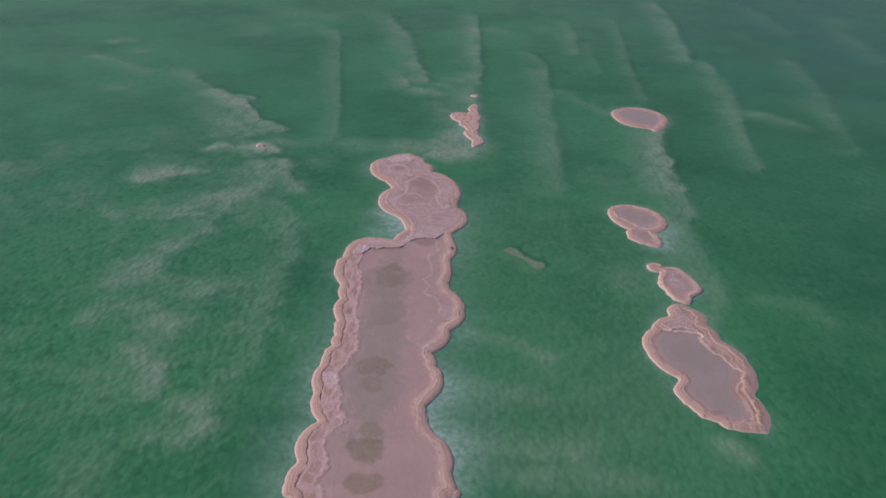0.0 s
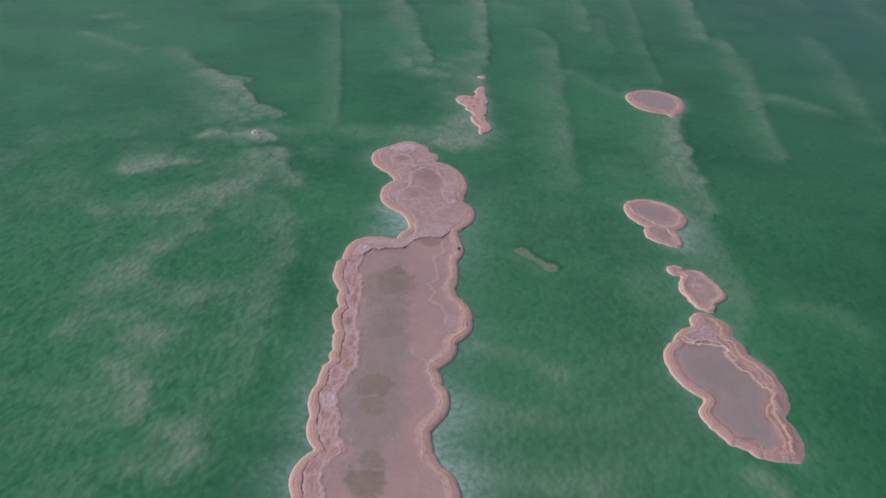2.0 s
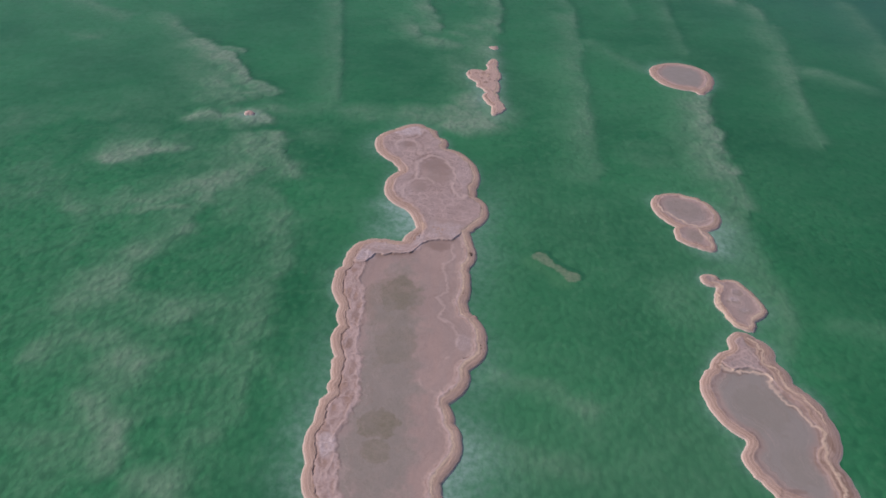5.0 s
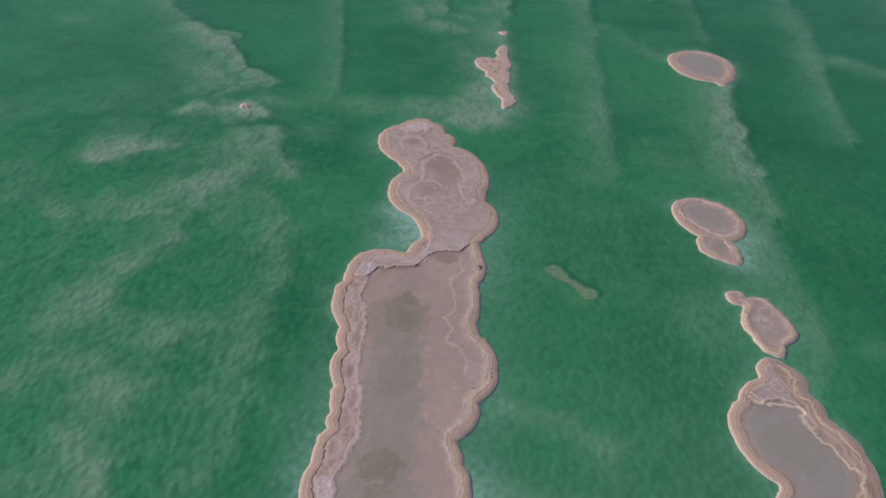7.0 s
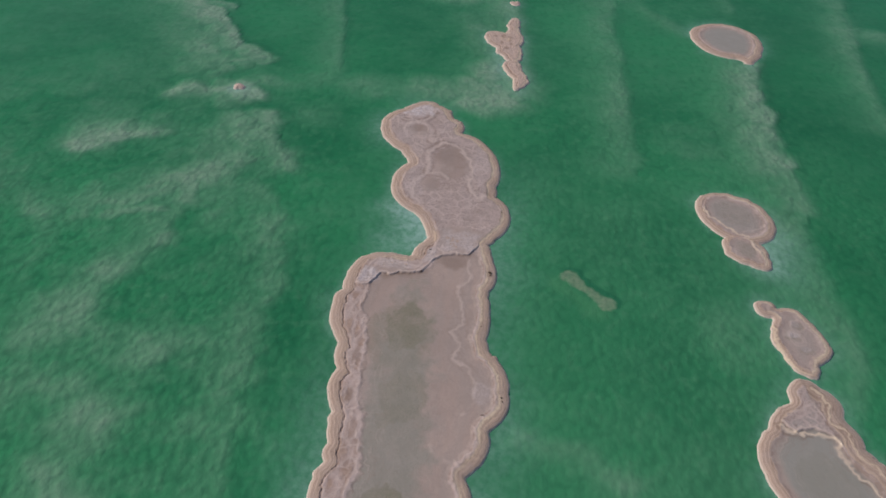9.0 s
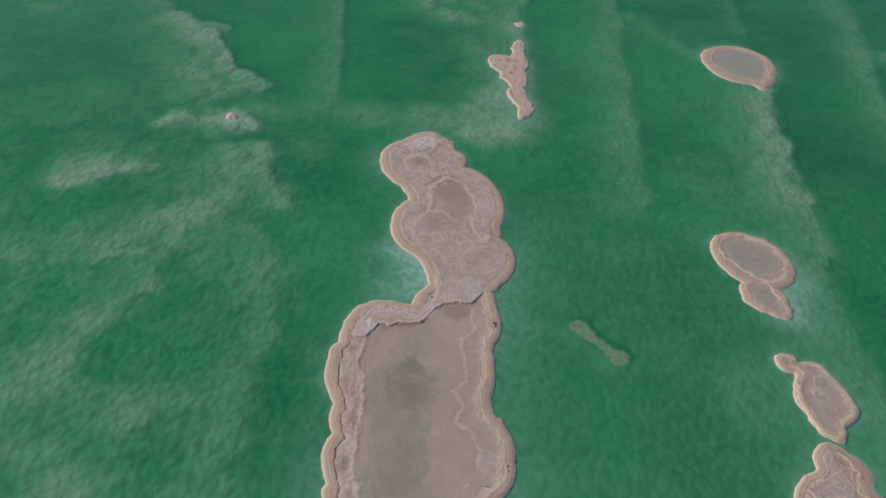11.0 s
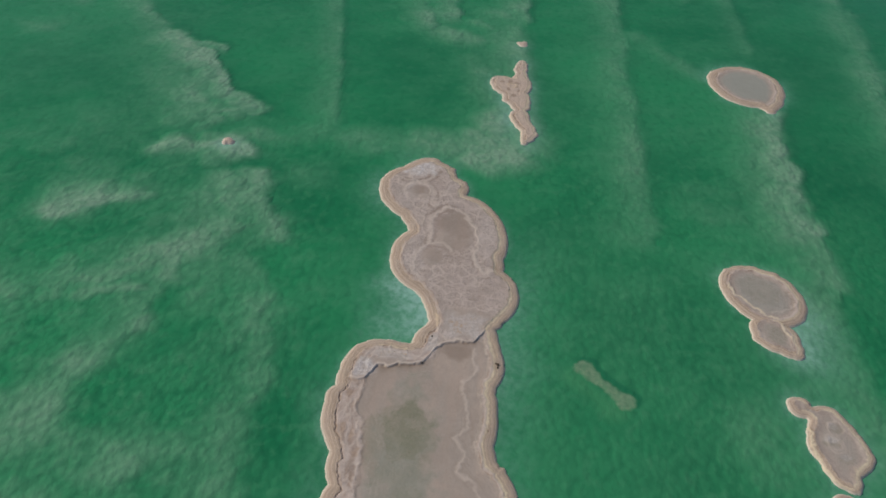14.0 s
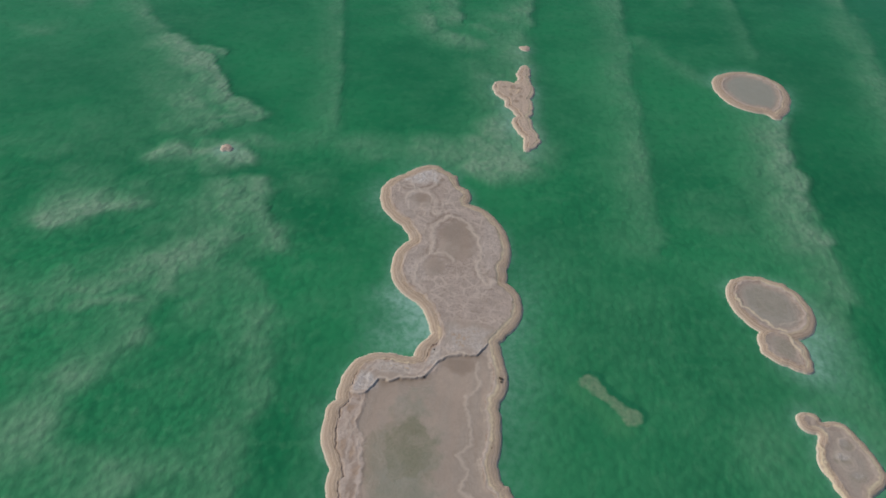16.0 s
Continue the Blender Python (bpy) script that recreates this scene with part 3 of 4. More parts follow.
BANKS_EAST = [
    ([(14.7, 135.5), (15.1, 125.7), (14.5, 117.1), (14.3, 107.4), (13.7, 97.2), (13.9, 91.3), (13.8, 88.0)], 2.3, 0.6, 0.34, 0.2),
    ([(16.5, 126.0), (19.7, 120.8), (22.7, 116.6)], 1.3, 1.0, 0.3, 0.2),
    ([(29.5, 109.4), (28.2, 105.4), (28.1, 101.3), (27.6, 97.5), (27.5, 93.2), (27.7, 89.9)], 2.8, 0.55, 0.62, 0.6),
    ([(27.4, 91.7), (27.3, 86.5), (27.4, 82.6)], 2.2, 0.7, 0.4, 0.3),
    ([(26.5, 85.4), (26.2, 80.1), (25.9, 75.4), (26.1, 70.3)], 2.6, 0.8, 0.42, 0.2),
    ([(18.0, 95.6), (21.9, 94.9)], 1.4, 1.2, 0.22, 0.3),
    ([(45.6, 136.6), (43.2, 125.2), (42.8, 117.0)], 2.2, 0.7, 0.36, 0.2),
]
BANKS_NORTHEAST = [
    ([(13.0, 146.7), (15.4, 138.3), (15.1, 128.7)], 1.6, 0.5, 0.4, 0.3),
    ([(22.0, 172.6), (22.2, 163.2), (22.0, 148.7)], 1.8, 0.7, 0.32, 0.3),
    ([(16.8, 165.6), (21.6, 168.6)], 1.6, 1.3, 0.25, 0.3),
    ([(32.8, 175.3), (31.1, 156.7), (30.1, 138.0), (29.8, 124.3)], 1.4, 0.5, 0.26, 0.2),
    ([(24.6, 155.2), (24.5, 136.8)], 1.4, 0.6, 0.22, 0.2),
    ([(44.8, 194.8), (45.1, 183.5), (43.3, 163.7), (42.2, 148.1)], 2.6, 0.7, 0.45, 0.3),
    ([(45.0, 146.2), (43.6, 131.2), (43.1, 122.7), (41.2, 112.5), (40.1, 103.7), (39.7, 98.4)], 2.2, 0.8, 0.36, 0.2),
    ([(42.7, 121.3), (47.2, 119.5), (51.7, 115.4)], 2.0, 1.2, 0.34, 0.2),
]
BANKS_FAR = [
    ([(26.5, 71.7), (26.2, 66.5), (25.5, 61.8)], 1.6, 0.8, 0.34, 0.2),
    ([(61.3, 151.4), (60.4, 137.5), (57.5, 120.0), (55.2, 106.1)], 2.5, 1.1, 0.25, 0.2),
    ([(83.4, 187.7), (80.7, 163.5), (80.1, 155.3)], 2.8, 1.2, 0.25, 0.2),
    ([(66.7, 194.6), (68.9, 174.1)], 2.5, 1.2, 0.2, 0.2),
]
BANKS_TEE = [([(3.0, 127), (3.6, 116), (3.6, 106), (3.9, 98)], 3.2, 1.0, 0.5, 0.1), ([(-4, 96.5), (5, 99.0)], 2.2, 1.7, 0.5, 0.3)]
# wide veils of fine silt: x, y, rx, ry, density
VEILS = [
    (-2.6, 96.9, 4.2, 1.9, 0.55), (-3.5, 98.3, 6.5, 3.6, 0.6), (-11.0, 98.5, 5.0, 2.5, 0.4), (1.4, 102.5, 3.4, 5.0, 0.85), (0.2, 99.0, 4.2, 3.8, 0.85), (0.6, 96.4, 4.0, 2.8, 0.85), (0.0, 112.0, 4.0, 8.0, 0.4), (-23.0, 86.0, 7.0, 3.0, 0.25), (-31.0, 106.0, 5.0, 7.0, 0.3),
    (18.4, 68.0, 3.0, 4.0, 0.2), (10.0, 41.0, 7.0, 2.0, 0.3), (25.0, 96.0, 3.0, 8.0, 0.3), (22.0, 91.5, 6.0, 2.0, 0.25),
]
# shallow ledges of white salt along the shores: x, y, rx, ry, density
LEDGES = [
    (1.4, 45.5, 3.2, 6.5, 1.1), (-9.6, 46.0, 2.5, 12.0, 0.6), (-4.9, 77.0, 2.9, 2.8, 1.5), (-7.0, 74.3, 1.8, 1.2, 0.5),
    (3.6, 82.5, 1.2, 4.0, 0.5), (2.4, 73.0, 2.6, 6.0, 0.5), (4.6, 80.0, 2.4, 5.5, 0.4), (3.0, 66.0, 1.8, 4.0, 0.35), (4.8, 103.5, 0.8, 6.0, 0.4), (4.0, 98.6, 1.0, 1.0, 0.6),
    (23.0, 73.2, 1.0, 1.4, 0.6), (-10.6, 66.0, 1.0, 7.0, 0.35), (3.0, 55.5, 2.0, 5.0, 0.5), (28.6, 108.6, 0.8, 1.2, 0.6), (-9.4, 89.8, 1.6, 3.6, 0.45), (-7.0, 85.6, 1.4, 3.0, 0.35), (23.8, 76.6, 2.6, 2.8, 0.9), (24.6, 81.0, 0.9, 2.4, 0.4),
    (2.6, 118.6, 0.9, 1.6, 0.7), (1.4, 104.5, 1.2, 4.0, 0.9), (0.6, 110.0, 1.0, 2.5, 0.6), (4.6, 109.0, 0.7, 5.0, 0.6), (-23.6, 95.4, 1.0, 0.7, 0.7),
    (19.2, 63.5, 0.9, 2.0, 0.4), (-8.6, 96.4, 2.0, 1.2, 0.3), (0.5, 108.0, 0.9, 3.0, 0.4),
]


# ---------------------------------------------------------------- sea and seabed: one sheet each, out to the horizon
def spaced(lo, hi, step, far_lo, far_hi, growth=1.14):
    mid = list(np.arange(lo, hi, step))
    up, d = [mid[-1]], step
    while up[-1] < far_hi:
        d *= growth
        up.append(up[-1] + d)
    down, d = [mid[0]], step
    while down[-1] > far_lo:
        d *= growth
        down.append(down[-1] - d)
    return np.array(down[:0:-1] + mid + up[1:])


gx, gy = np.meshgrid(spaced(-60, 58, 0.33, -3000, 3000), spaced(34, 150, 0.33, -3000, 4000))
wx = gx + 3.0 * (fbm(gx, gy, 0.16, 1) - 0.5) + 0.35 * (fbm(gx, gy, 0.9, 2) - 0.5)
wy = gy + 3.0 * (fbm(gx, gy, 0.16, 4) - 0.5) + 0.35 * (fbm(gx, gy, 0.9, 5) - 0.5)
tops = billows(wx, 0.7 * wy, 0.24, 1), billows(wx, 0.75 * wy, 0.52, 2), billows(wx, 0.8 * wy, 1.1, 3)
bulge = 1.3 * (tops[0] - 0.6) + 1.2 * (tops[1] - 0.6) + 0.15 * (tops[2] - 0.6)
puff = 0.45 * tops[0] + 0.35 * tops[1] + 0.2 * tops[2]
silt, shade_deep = np.zeros(gx.shape), np.zeros(gx.shape)
patchy = np.clip(0.35 + 1.3 * fbm(gx, gy, 0.22, 131), 0.4, 1.25)
for points, reach_west, reach_east, density, billow in (BANKS_WEST + BANKS_SOUTHWEST + BANKS_COLUMN + BANKS_NEAR + BANKS_NORTH + BANKS_NORTHWEST
                                                        + BANKS_EAST + BANKS_NORTHEAST + BANKS_FAR + BANKS_TEE):
    # each bank rises gently from the west and breaks off steeply on its eastern side
    loose = 0.1 + 0.9 * min(1.0, billow * 1.3)
    px, py = gx + loose * (wx - gx), gy + loose * (wy - gy)
    cx, cy = np.array(points).T
    reach = 9 * max(reach_west, reach_east)
    part = (gx > cx.min() - reach) & (gx < cx.max() + reach) & (gy > cy.min() - reach) & (gy < cy.max() + reach)
    px, py = px[part], py[part]
    ex, ey = cx[-1] - cx[0], cy[-1] - cy[0]
    turn = 1 if ey > abs(ex) * 0.05 else -1
    if abs(ey) <= abs(ex) * 0.05:
        turn = 1 if ex > 0 else -1
    gap, side = np.full(px.shape, 1e9), np.zeros(px.shape)
    for x0, y0, x1, y1 in zip(cx, cy, cx[1:], cy[1:]):
        long = math.hypot(x1 - x0, y1 - y0)
        here = segment_distance(px, py, x0, y0, x1, y1)
        across = turn * ((px - x0) * (y1 - y0) - (py - y0) * (x1 - x0)) / long
        side = np.where(here < gap, across, side)
        gap = np.minimum(gap, here)
    facing = np.clip(side / np.maximum(gap, 0.05), -1, 1)
    signed = gap * np.sign(side) - bulge[part] * billow
    spread = np.maximum(gap - np.abs(side), 0)
    west, east = np.minimum(signed, 0) / (reach_west * 1.5), np.maximum(signed, 0) / reach_east
    body = density * patchy[part] * np.exp(-west * west - east * east - (spread / reach_west) ** 2)
    silt[part] = np.maximum(silt[part], body)
    silt[part] += 0.07 * density * np.exp(-np.abs(signed) / (reach_west * 3.0) - (spread / reach_west) ** 2) * (signed < 0)
    # shade painted on the water just beyond each steep eastern side
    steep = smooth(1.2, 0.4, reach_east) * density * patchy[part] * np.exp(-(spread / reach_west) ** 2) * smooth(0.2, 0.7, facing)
    shade_deep[part] = np.maximum(shade_deep[part], 1.2 * steep * np.exp(-((signed - reach_east * 1.9) / (reach_east * 1.1)) ** 2))
    shade_deep[part] = np.maximum(shade_deep[part], 0.6 * steep * np.exp(-np.maximum(signed, 0) / 3.0) * smooth(0, 1.2, signed))
# rounded heads of salt that swell along the billowy banks, crowded towards their eastern brink
dice = random.Random(11)
heads = np.zeros(gx.shape)
for points, reach_west, reach_east, density, billow in BANKS_WEST + BANKS_SOUTHWEST + BANKS_NORTH + BANKS_NORTHWEST + BANKS_EAST:
    for (x0, y0), (x1, y1) in zip(points, points[1:]):
        long = math.hypot(x1 - x0, y1 - y0)
        for k in range(int(long * 2.2 * billow)):
            u, back = dice.random(), dice.random() ** 1.6
            r = dice.uniform(0.7, 1.7) * (0.75 + 0.5 * back)
            turn = 1 if y1 < y0 else -1
            nx, ny = turn * (y1 - y0) / long, turn * -(x1 - x0) / long
            off = 0.5 * reach_east - r * 0.6 - back * reach_west * 1.3
            if turn * (y1 - y0) < 0:
                nx, ny = -nx, -ny
            px, py = x0 + u * (x1 - x0) + off * nx, y0 + u * (y1 - y0) + off * ny
            i0, i1 = np.searchsorted(gx[0], (px - r, px + r))
            j0, j1 = np.searchsorted(gy[:, 0], (py - r, py + r))
            near = (slice(max(j0 - 1, 0), j1 + 1), slice(max(i0 - 1, 0), i1 + 1))
            wob = np.hypot(gx[near] - px, gy[near] - py) / r
            dome = np.sqrt(np.clip(1 - wob * wob, 0, 1)) * smooth(1.0, 0.7, wob)
            heads[near] = np.maximum(heads[near], dome * density * (1 - 0.45 * back) * min(1.0, 0.4 + r * 0.6))
for x0, y0, rx, ry, density in VEILS:
    q = np.hypot((wx - x0) / rx, (wy - y0) / ry)
    silt = np.maximum(silt, density * smooth(1.3, 0.3, q) * (0.6 + 0.8 * fbm(gx, gy, 0.5, 87)))
    shade_deep = shade_deep * (1 - 0.8 * smooth(1.2, 0.5, q))
# silt is thinned between billows, painting shade into their seams
silt = silt * (0.42 + 0.3 * fbm(gx, gy, 0.4, 58) + 0.65 * puff) + 0.10 * smooth(0.5, 0.75, fbm(gx, gy, 0.06, 9)) + smooth(1, 5, gx) * smooth(26, 20, gx) * smooth(100, 75, gy) * (0.055 + 0.25 * fbm(gx, gy, 0.1, 97))
silt = np.maximum(silt * (1 - 0.06 * smooth(-9, -14, gx)), 0.84 * heads)
# loose clouds of salt drift over the whole western half
drift = smooth(-7, -13, gx) * smooth(108, 86, gy)
silt = silt + (0.35 * smooth(-10, -20, gx) * smooth(170, 120, gy) + drift) * (0.22 * smooth(0.44, 0.74, fbm(wx, wy, 0.17, 141)) + 0.10 * smooth(0.5, 0.75, fbm(wx, wy, 0.5, 143)))
silt = np.clip(silt * (0.92 + 0.08 * smooth(60, 85, gy)), 0, 1)
shade_deep = np.clip(shade_deep * (1 - 1.5 * silt), 0, 1)
land = np.full(gx.shape, -50.0)
for lobes in ISLANDS:
    cx, cy = np.array(lobes)[:, 0], np.array(lobes)[:, 1]
    box = (gx > cx.min() - 9) & (gx < cx.max() + 9) & (gy > cy.min() - 9) & (gy < cy.max() + 9)
    d, outward = shore(lobes, gx[box], gy[box])
    land[box] = np.maximum(land[box], d)
    # a dark band of shade painted on the water along the eastern shores
    shade_deep[box] = np.maximum(shade_deep[box], 0.5 * np.exp(np.minimum(d, 0) / 0.4) * smooth(0.1, 0.7, outward[..., 0]))
shade_deep = np.maximum(shade_deep, 0.42 * smooth(26.5, 30.5, gx + 2.0 * fbm(gx, gy, 0.2, 123)) * smooth(150, 110, gy) * (0.55 + fbm(gx, gy, 0.12, 125)) * (1 - silt))
reach = 0.25 + 0.9 * fbm(gx, gy, 0.3, 21) ** 2
shallow = 0.45 * np.exp(np.minimum(land, 0) / reach) * smooth(0.25, 0.55, fbm(gx, gy, 0.25, 25))
for x0, y0, rx, ry, density in LEDGES:
    q = np.hypot((gx - x0) / rx, (gy - y0) / ry)
    shallow = np.maximum(shallow, density * smooth(2.0, 0.3, q) * np.exp(np.minimum(land, 0) / (rx * (0.3 + 0.7 * fbm(gx, gy, 0.5, 61)))))
mottle = np.clip(smooth(-6, -16, gx) * smooth(110, 60, gy) * (0.45 + 0.9 * fbm(gx, gy, 0.12, 81)) + 0.6 * silt, 0, 1)
mottle = np.maximum(mottle, 0.35 * smooth(50, 40, gy))
mottle = np.maximum(mottle, smooth(1, 4, gx) * smooth(120, 80, gy) * (0.15 + 0.55 * fbm(gx, gy, 0.15, 121)))
bed_z = -3.4 + 1.6 * silt + 0.7 * (fbm(gx, gy, 0.3, 12) - 0.5) + 2.2 * np.exp(np.minimum(land, 0) / 2.0)
every = np.ones((gx.shape[0] - 1, gx.shape[1] - 1), bool)
ground = surface("ground", gx, gy, np.minimum(bed_z, -0.9), every, {}, BED)
tagged(ground, "uneven salt-crusted seabed under green brine", "seabed", kind="structure")
water = surface("water", gx, gy, np.zeros(gx.shape), every, {"silt": silt, "puff": puff * np.clip(0.25 + 1.2 * silt, 0, 1) * (0.45 + 0.4 * smooth(65, 95, gy)) + 0.9 * heads, "shallow": shallow, "shade_deep": shade_deep, "mottle": mottle, "blue": smooth(28, 75, gx + 0.25 * (gy - 120)) * smooth(85, 150, gy)}, SEA)
tagged(water, "turbid green salt lake with pale drifting banks of salt", "water", kind="structure")


# ---------------------------------------------------------------- islands
def salt_island(lobes, label, rim_west=1.0, rim_east=1.0, shelf_west=0.0, shelf_east=0.0, shelf_north=None, height=0.17, pan=0.175,
                step=0.065, grey=0.0, rough=0.3, rings=(), ridges=(), algae=(), blooms=(), stains=(), terrace=None, close=0.3, rim_mat=None, lines=(), lip_much=1.0, greys=(), west_lip=None, west_crack=None, pools=(), swell_east=0.0, group="salt islands"):
    """A salt island: banded outer rim, an inner crust shelf and a damp pan, all from the distance to its scalloped
    edge.
    rings: x, y, radius of faint round crests; ridges: crests x, y to x, y; algae and blooms: x, y, rx, ry, density;
    terrace: (xs, ys, rise), a bench that stands above the pan north of a line;
    lines: (points, half width, crest, groove), frilled salt lips along a line with a brown groove beside them;
    west_lip, west_crack: points of the western shelf's inner lip and of the crack behind the rim; pools: smooth floors
    x, y, rx, ry;
    swell_east: how far the eastern shore is pushed outwards to fit the camera's view."""
    a = np.array(lobes)
    x, y = np.meshgrid(np.arange((a[:, 0] - a[:, 2]).min() - 1.0, (a[:, 0] + a[:, 2]).max() + 1.0, step),
                       np.arange((a[:, 1] - a[:, 2]).min() - 1.0, (a[:, 1] + a[:, 2]).max() + 1.0, step))
    d, out = shore(lobes, x, y, close)
    d = d + swell_east * smooth(0.0, 0.8, out[..., 0])
    d = d + 0.10 * (fbm(x, y, 1.6, 3) - 0.5) + 0.02 * (fbm(x, y, 5.0, 6) - 0.5)
    frayed = 0.16 * (fbm(x, y, 2.2, 43) - 0.5) + 0.14 * (fbm(x, y, 6.0, 45) - 0.5)
    east = smooth(-0.35, 0.35, out[..., 0])
    rim = (rim_west * (1 - east) + rim_east * east) * (0.85 + 0.3 * fbm(x, y, 0.5, 8))
    shelf = (shelf_west * (1 - east) + shelf_east * east) * (0.55 + 0.9 * fbm(x, y, 0.45, 11))
    if shelf_north:
        shelf = shelf * (0.12 + 0.88 * smooth(shelf_north, shelf_north - 4.0, y))
    u = d / rim
    v = (d + frayed * smooth(0.2, 0.6, u)) / rim
    z = np.interp(u, [-2.0, -0.5, -0.10, 0.0, 0.12, 0.30, 0.55, 1.2], [-7.0, -4.5, -1.6, 0.0, 0.40, 0.79, 0.95, 1.0]) * height
    # thin growth layers on the rim
    for at, rise in ((0.30, 0.05), (0.52, 0.05), (0.70, 0.04), (0.86, 0.04)):
        z = z + height * rise * smooth(at - 0.03, at + 0.03, v)
    lumps = ridged(x, y, 0.9, 14)
    small_lumps = ridged(x, y, 2.2, 15)
    inner = (v - 1.0) * rim
    over = inner - shelf + (0.35 * (fbm(x, y, 1.6, 73) - 0.5) + 0.2 * (fbm(x, y, 5.0, 75) - 0.5)) * smooth(0.1, 0.5, shelf)
    parted, cream = np.zeros(x.shape), np.zeros(x.shape)
    if west_lip:
        lip_y, lip_x, crack_y, crack_x = [list(v)[::-1] for v in (*zip(*[(q[1], q[0]) for q in west_lip]), *zip(*[(q[1], q[0]) for q in west_crack]))]
        wave = 0.35 * (fbm(x, y, 1.5, 101) - 0.5) + 0.35 * (fbm(x, y, 4.0, 103) - 0.5)
        parted = smooth(-4.3, -5.0, x) * smooth(39.5, 40.5, y) * smooth(67.5, 66.0, y)
        inner = inner + (x - np.interp(y, crack_y, crack_x) + 0.06 + 0.5 * wave - inner) * parted
        over = over + (x - np.interp(y, lip_y, lip_x) + wave - over) * parted
        shelf = np.maximum(shelf, parted)
    pan_z = np.full(x.shape, pan)
    crest = np.zeros(x.shape)
    raised, foot_shade = np.zeros(x.shape), np.zeros(x.shape)
    if terrace:
        xs, ys, rise = terrace
        line = np.interp(x, xs, ys) + 0.5 * (fbm(x, y, 1.2, 30) - 0.5) + 0.2 * (fbm(x, y, 4.0, 31) - 0.5)
        raised = smooth(-0.08, 0.06, y - line)
        pan_z = pan_z + rise * raised
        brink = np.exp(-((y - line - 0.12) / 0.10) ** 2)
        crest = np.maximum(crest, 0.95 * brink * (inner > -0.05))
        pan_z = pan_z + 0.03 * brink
        # brown foot of the terrace, with the step's shade put into its colour
        foot_shade = np.exp(np.minimum(y - line, 0) / 0.28) * (y < line + 0.05) * (0.4 + 0.6 * smooth(0.3, 0.55, fbm(x, y, 0.7, 95)))
    shelf_z = np.maximum(pan + 0.015 + 0.018 * lumps + 0.02 * small_lumps + 0.02 * fbm(x, y, 3.0, 16), pan_z + 0.01 * small_lumps)
    has_shelf = smooth(0.05, 0.25, shelf)
    lip = np.exp(-((over + 0.08) / 0.08) ** 2) * has_shelf * (0.5 + 0.8 * fbm(x, y, 0.8, 47))
    z_in = np.where(over < 0, shelf_z + 0.018 * lip, pan_z + (shelf_z - pan_z) * (1 - smooth(0.0, 0.3, over)))
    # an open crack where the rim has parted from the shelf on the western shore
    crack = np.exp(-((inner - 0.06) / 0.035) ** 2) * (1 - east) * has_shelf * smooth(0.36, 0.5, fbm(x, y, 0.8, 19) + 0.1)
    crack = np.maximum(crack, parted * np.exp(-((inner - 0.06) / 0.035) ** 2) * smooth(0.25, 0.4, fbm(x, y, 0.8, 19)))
    z = z + (z_in - z) * smooth(-0.05, 0.10, inner) - 0.1 * crack
    crest = np.maximum(crest, np.clip(lip * (1 + 0.6 * east), 0, 1) * 0.75)
    crest = np.maximum(crest, parted * np.exp(-((over + 0.05) / 0.12) ** 2) * (0.6 + 0.6 * fbm(x, y, 1.2, 127)))
    # a pale selvage beside the crack and low frills between it and the inner lip
    crest = np.maximum(crest, 0.6 * parted * np.exp(-((inner - 0.24) / 0.06) ** 2) * smooth(0.3, 0.55, fbm(x, y, 0.9, 133)))
    for at, width in ((0.42, 0.07), (0.78, 0.06)):
        crest = np.maximum(crest, 0.55 * parted * np.exp(-((over + at) / width) ** 2) * (inner > 0.1) * smooth(0.42, 0.6, fbm(x, y, 0.7, 135 + round(10 * at))))
    # pale rim lines, painted brighter on the east where inner faces catch the sun
    for at, width, much in ((0.97, 0.085, 1.0), (0.62, 0.06, 0.7)):
        crest = np.maximum(crest, much * (0.25 + 0.75 * east * lip_much) * np.exp(-((v - at) / width) ** 2) * smooth(0.35, 0.6, fbm(x, y, 0.7, 49) + 0.12))
    cream = np.maximum(cream, lip_much * east * np.exp(-((inner + 0.03) / 0.10) ** 2) * (0.55 + 0.45 * smooth(0.35, 0.55, fbm(x, y, 0.7, 49))))
    crest = np.maximum(crest, 0.16 * np.maximum(lumps, small_lumps) * smooth(0, 0.1, inner) * (over < 0))
    # loose speckled crust that spills a little way onto the pan
    spill = ridged(x, y, 2.6, 55) * np.exp(-np.maximum(over, 0) / 0.35) * smooth(0.4, 0.65, fbm(x, y, 0.5, 57)) * (over > 0)
    crest = np.maximum(crest, 0.7 * spill)
    floor = smooth(0.0, 0.4, over)
    stain_shade = foot_shade * floor
    for at, width, much in ((0.82, 0.05, 0.4), (1.12, 0.07, 0.55), (0.42, 0.035, 0.22)):
        stain_shade = np.maximum(stain_shade, much * np.exp(-((v - at) / width) ** 2) * smooth(0.42, 0.62, fbm(x, y, 1.3, 71)))
    # besides its dip, the crack gets its shade painted into the colour
    stain_shade = np.maximum(stain_shade, crack)
    stain_shade = np.maximum(stain_shade, 0.35 * parted * np.exp(-((over - 0.15) / 0.08) ** 2) * smooth(0.4, 0.6, fbm(x, y, 0.8, 129)))
    stain_shade = np.maximum(stain_shade, 0.5 * np.exp(-((over + 0.30) / 0.08) ** 2) * has_shelf * east * smooth(0.35, 0.55, fbm(x, y, 0.9, 77)))
    for rx, ry, rr in rings:
        wob = np.hypot(x - rx, y - ry) + 1.0 * (fbm(x, y, 1.1, 23) - 0.5)
        g = np.exp(-((wob - rr) / 0.13) ** 2) * floor * (0.4 + 0.9 * fbm(x, y, 1.2, 63))
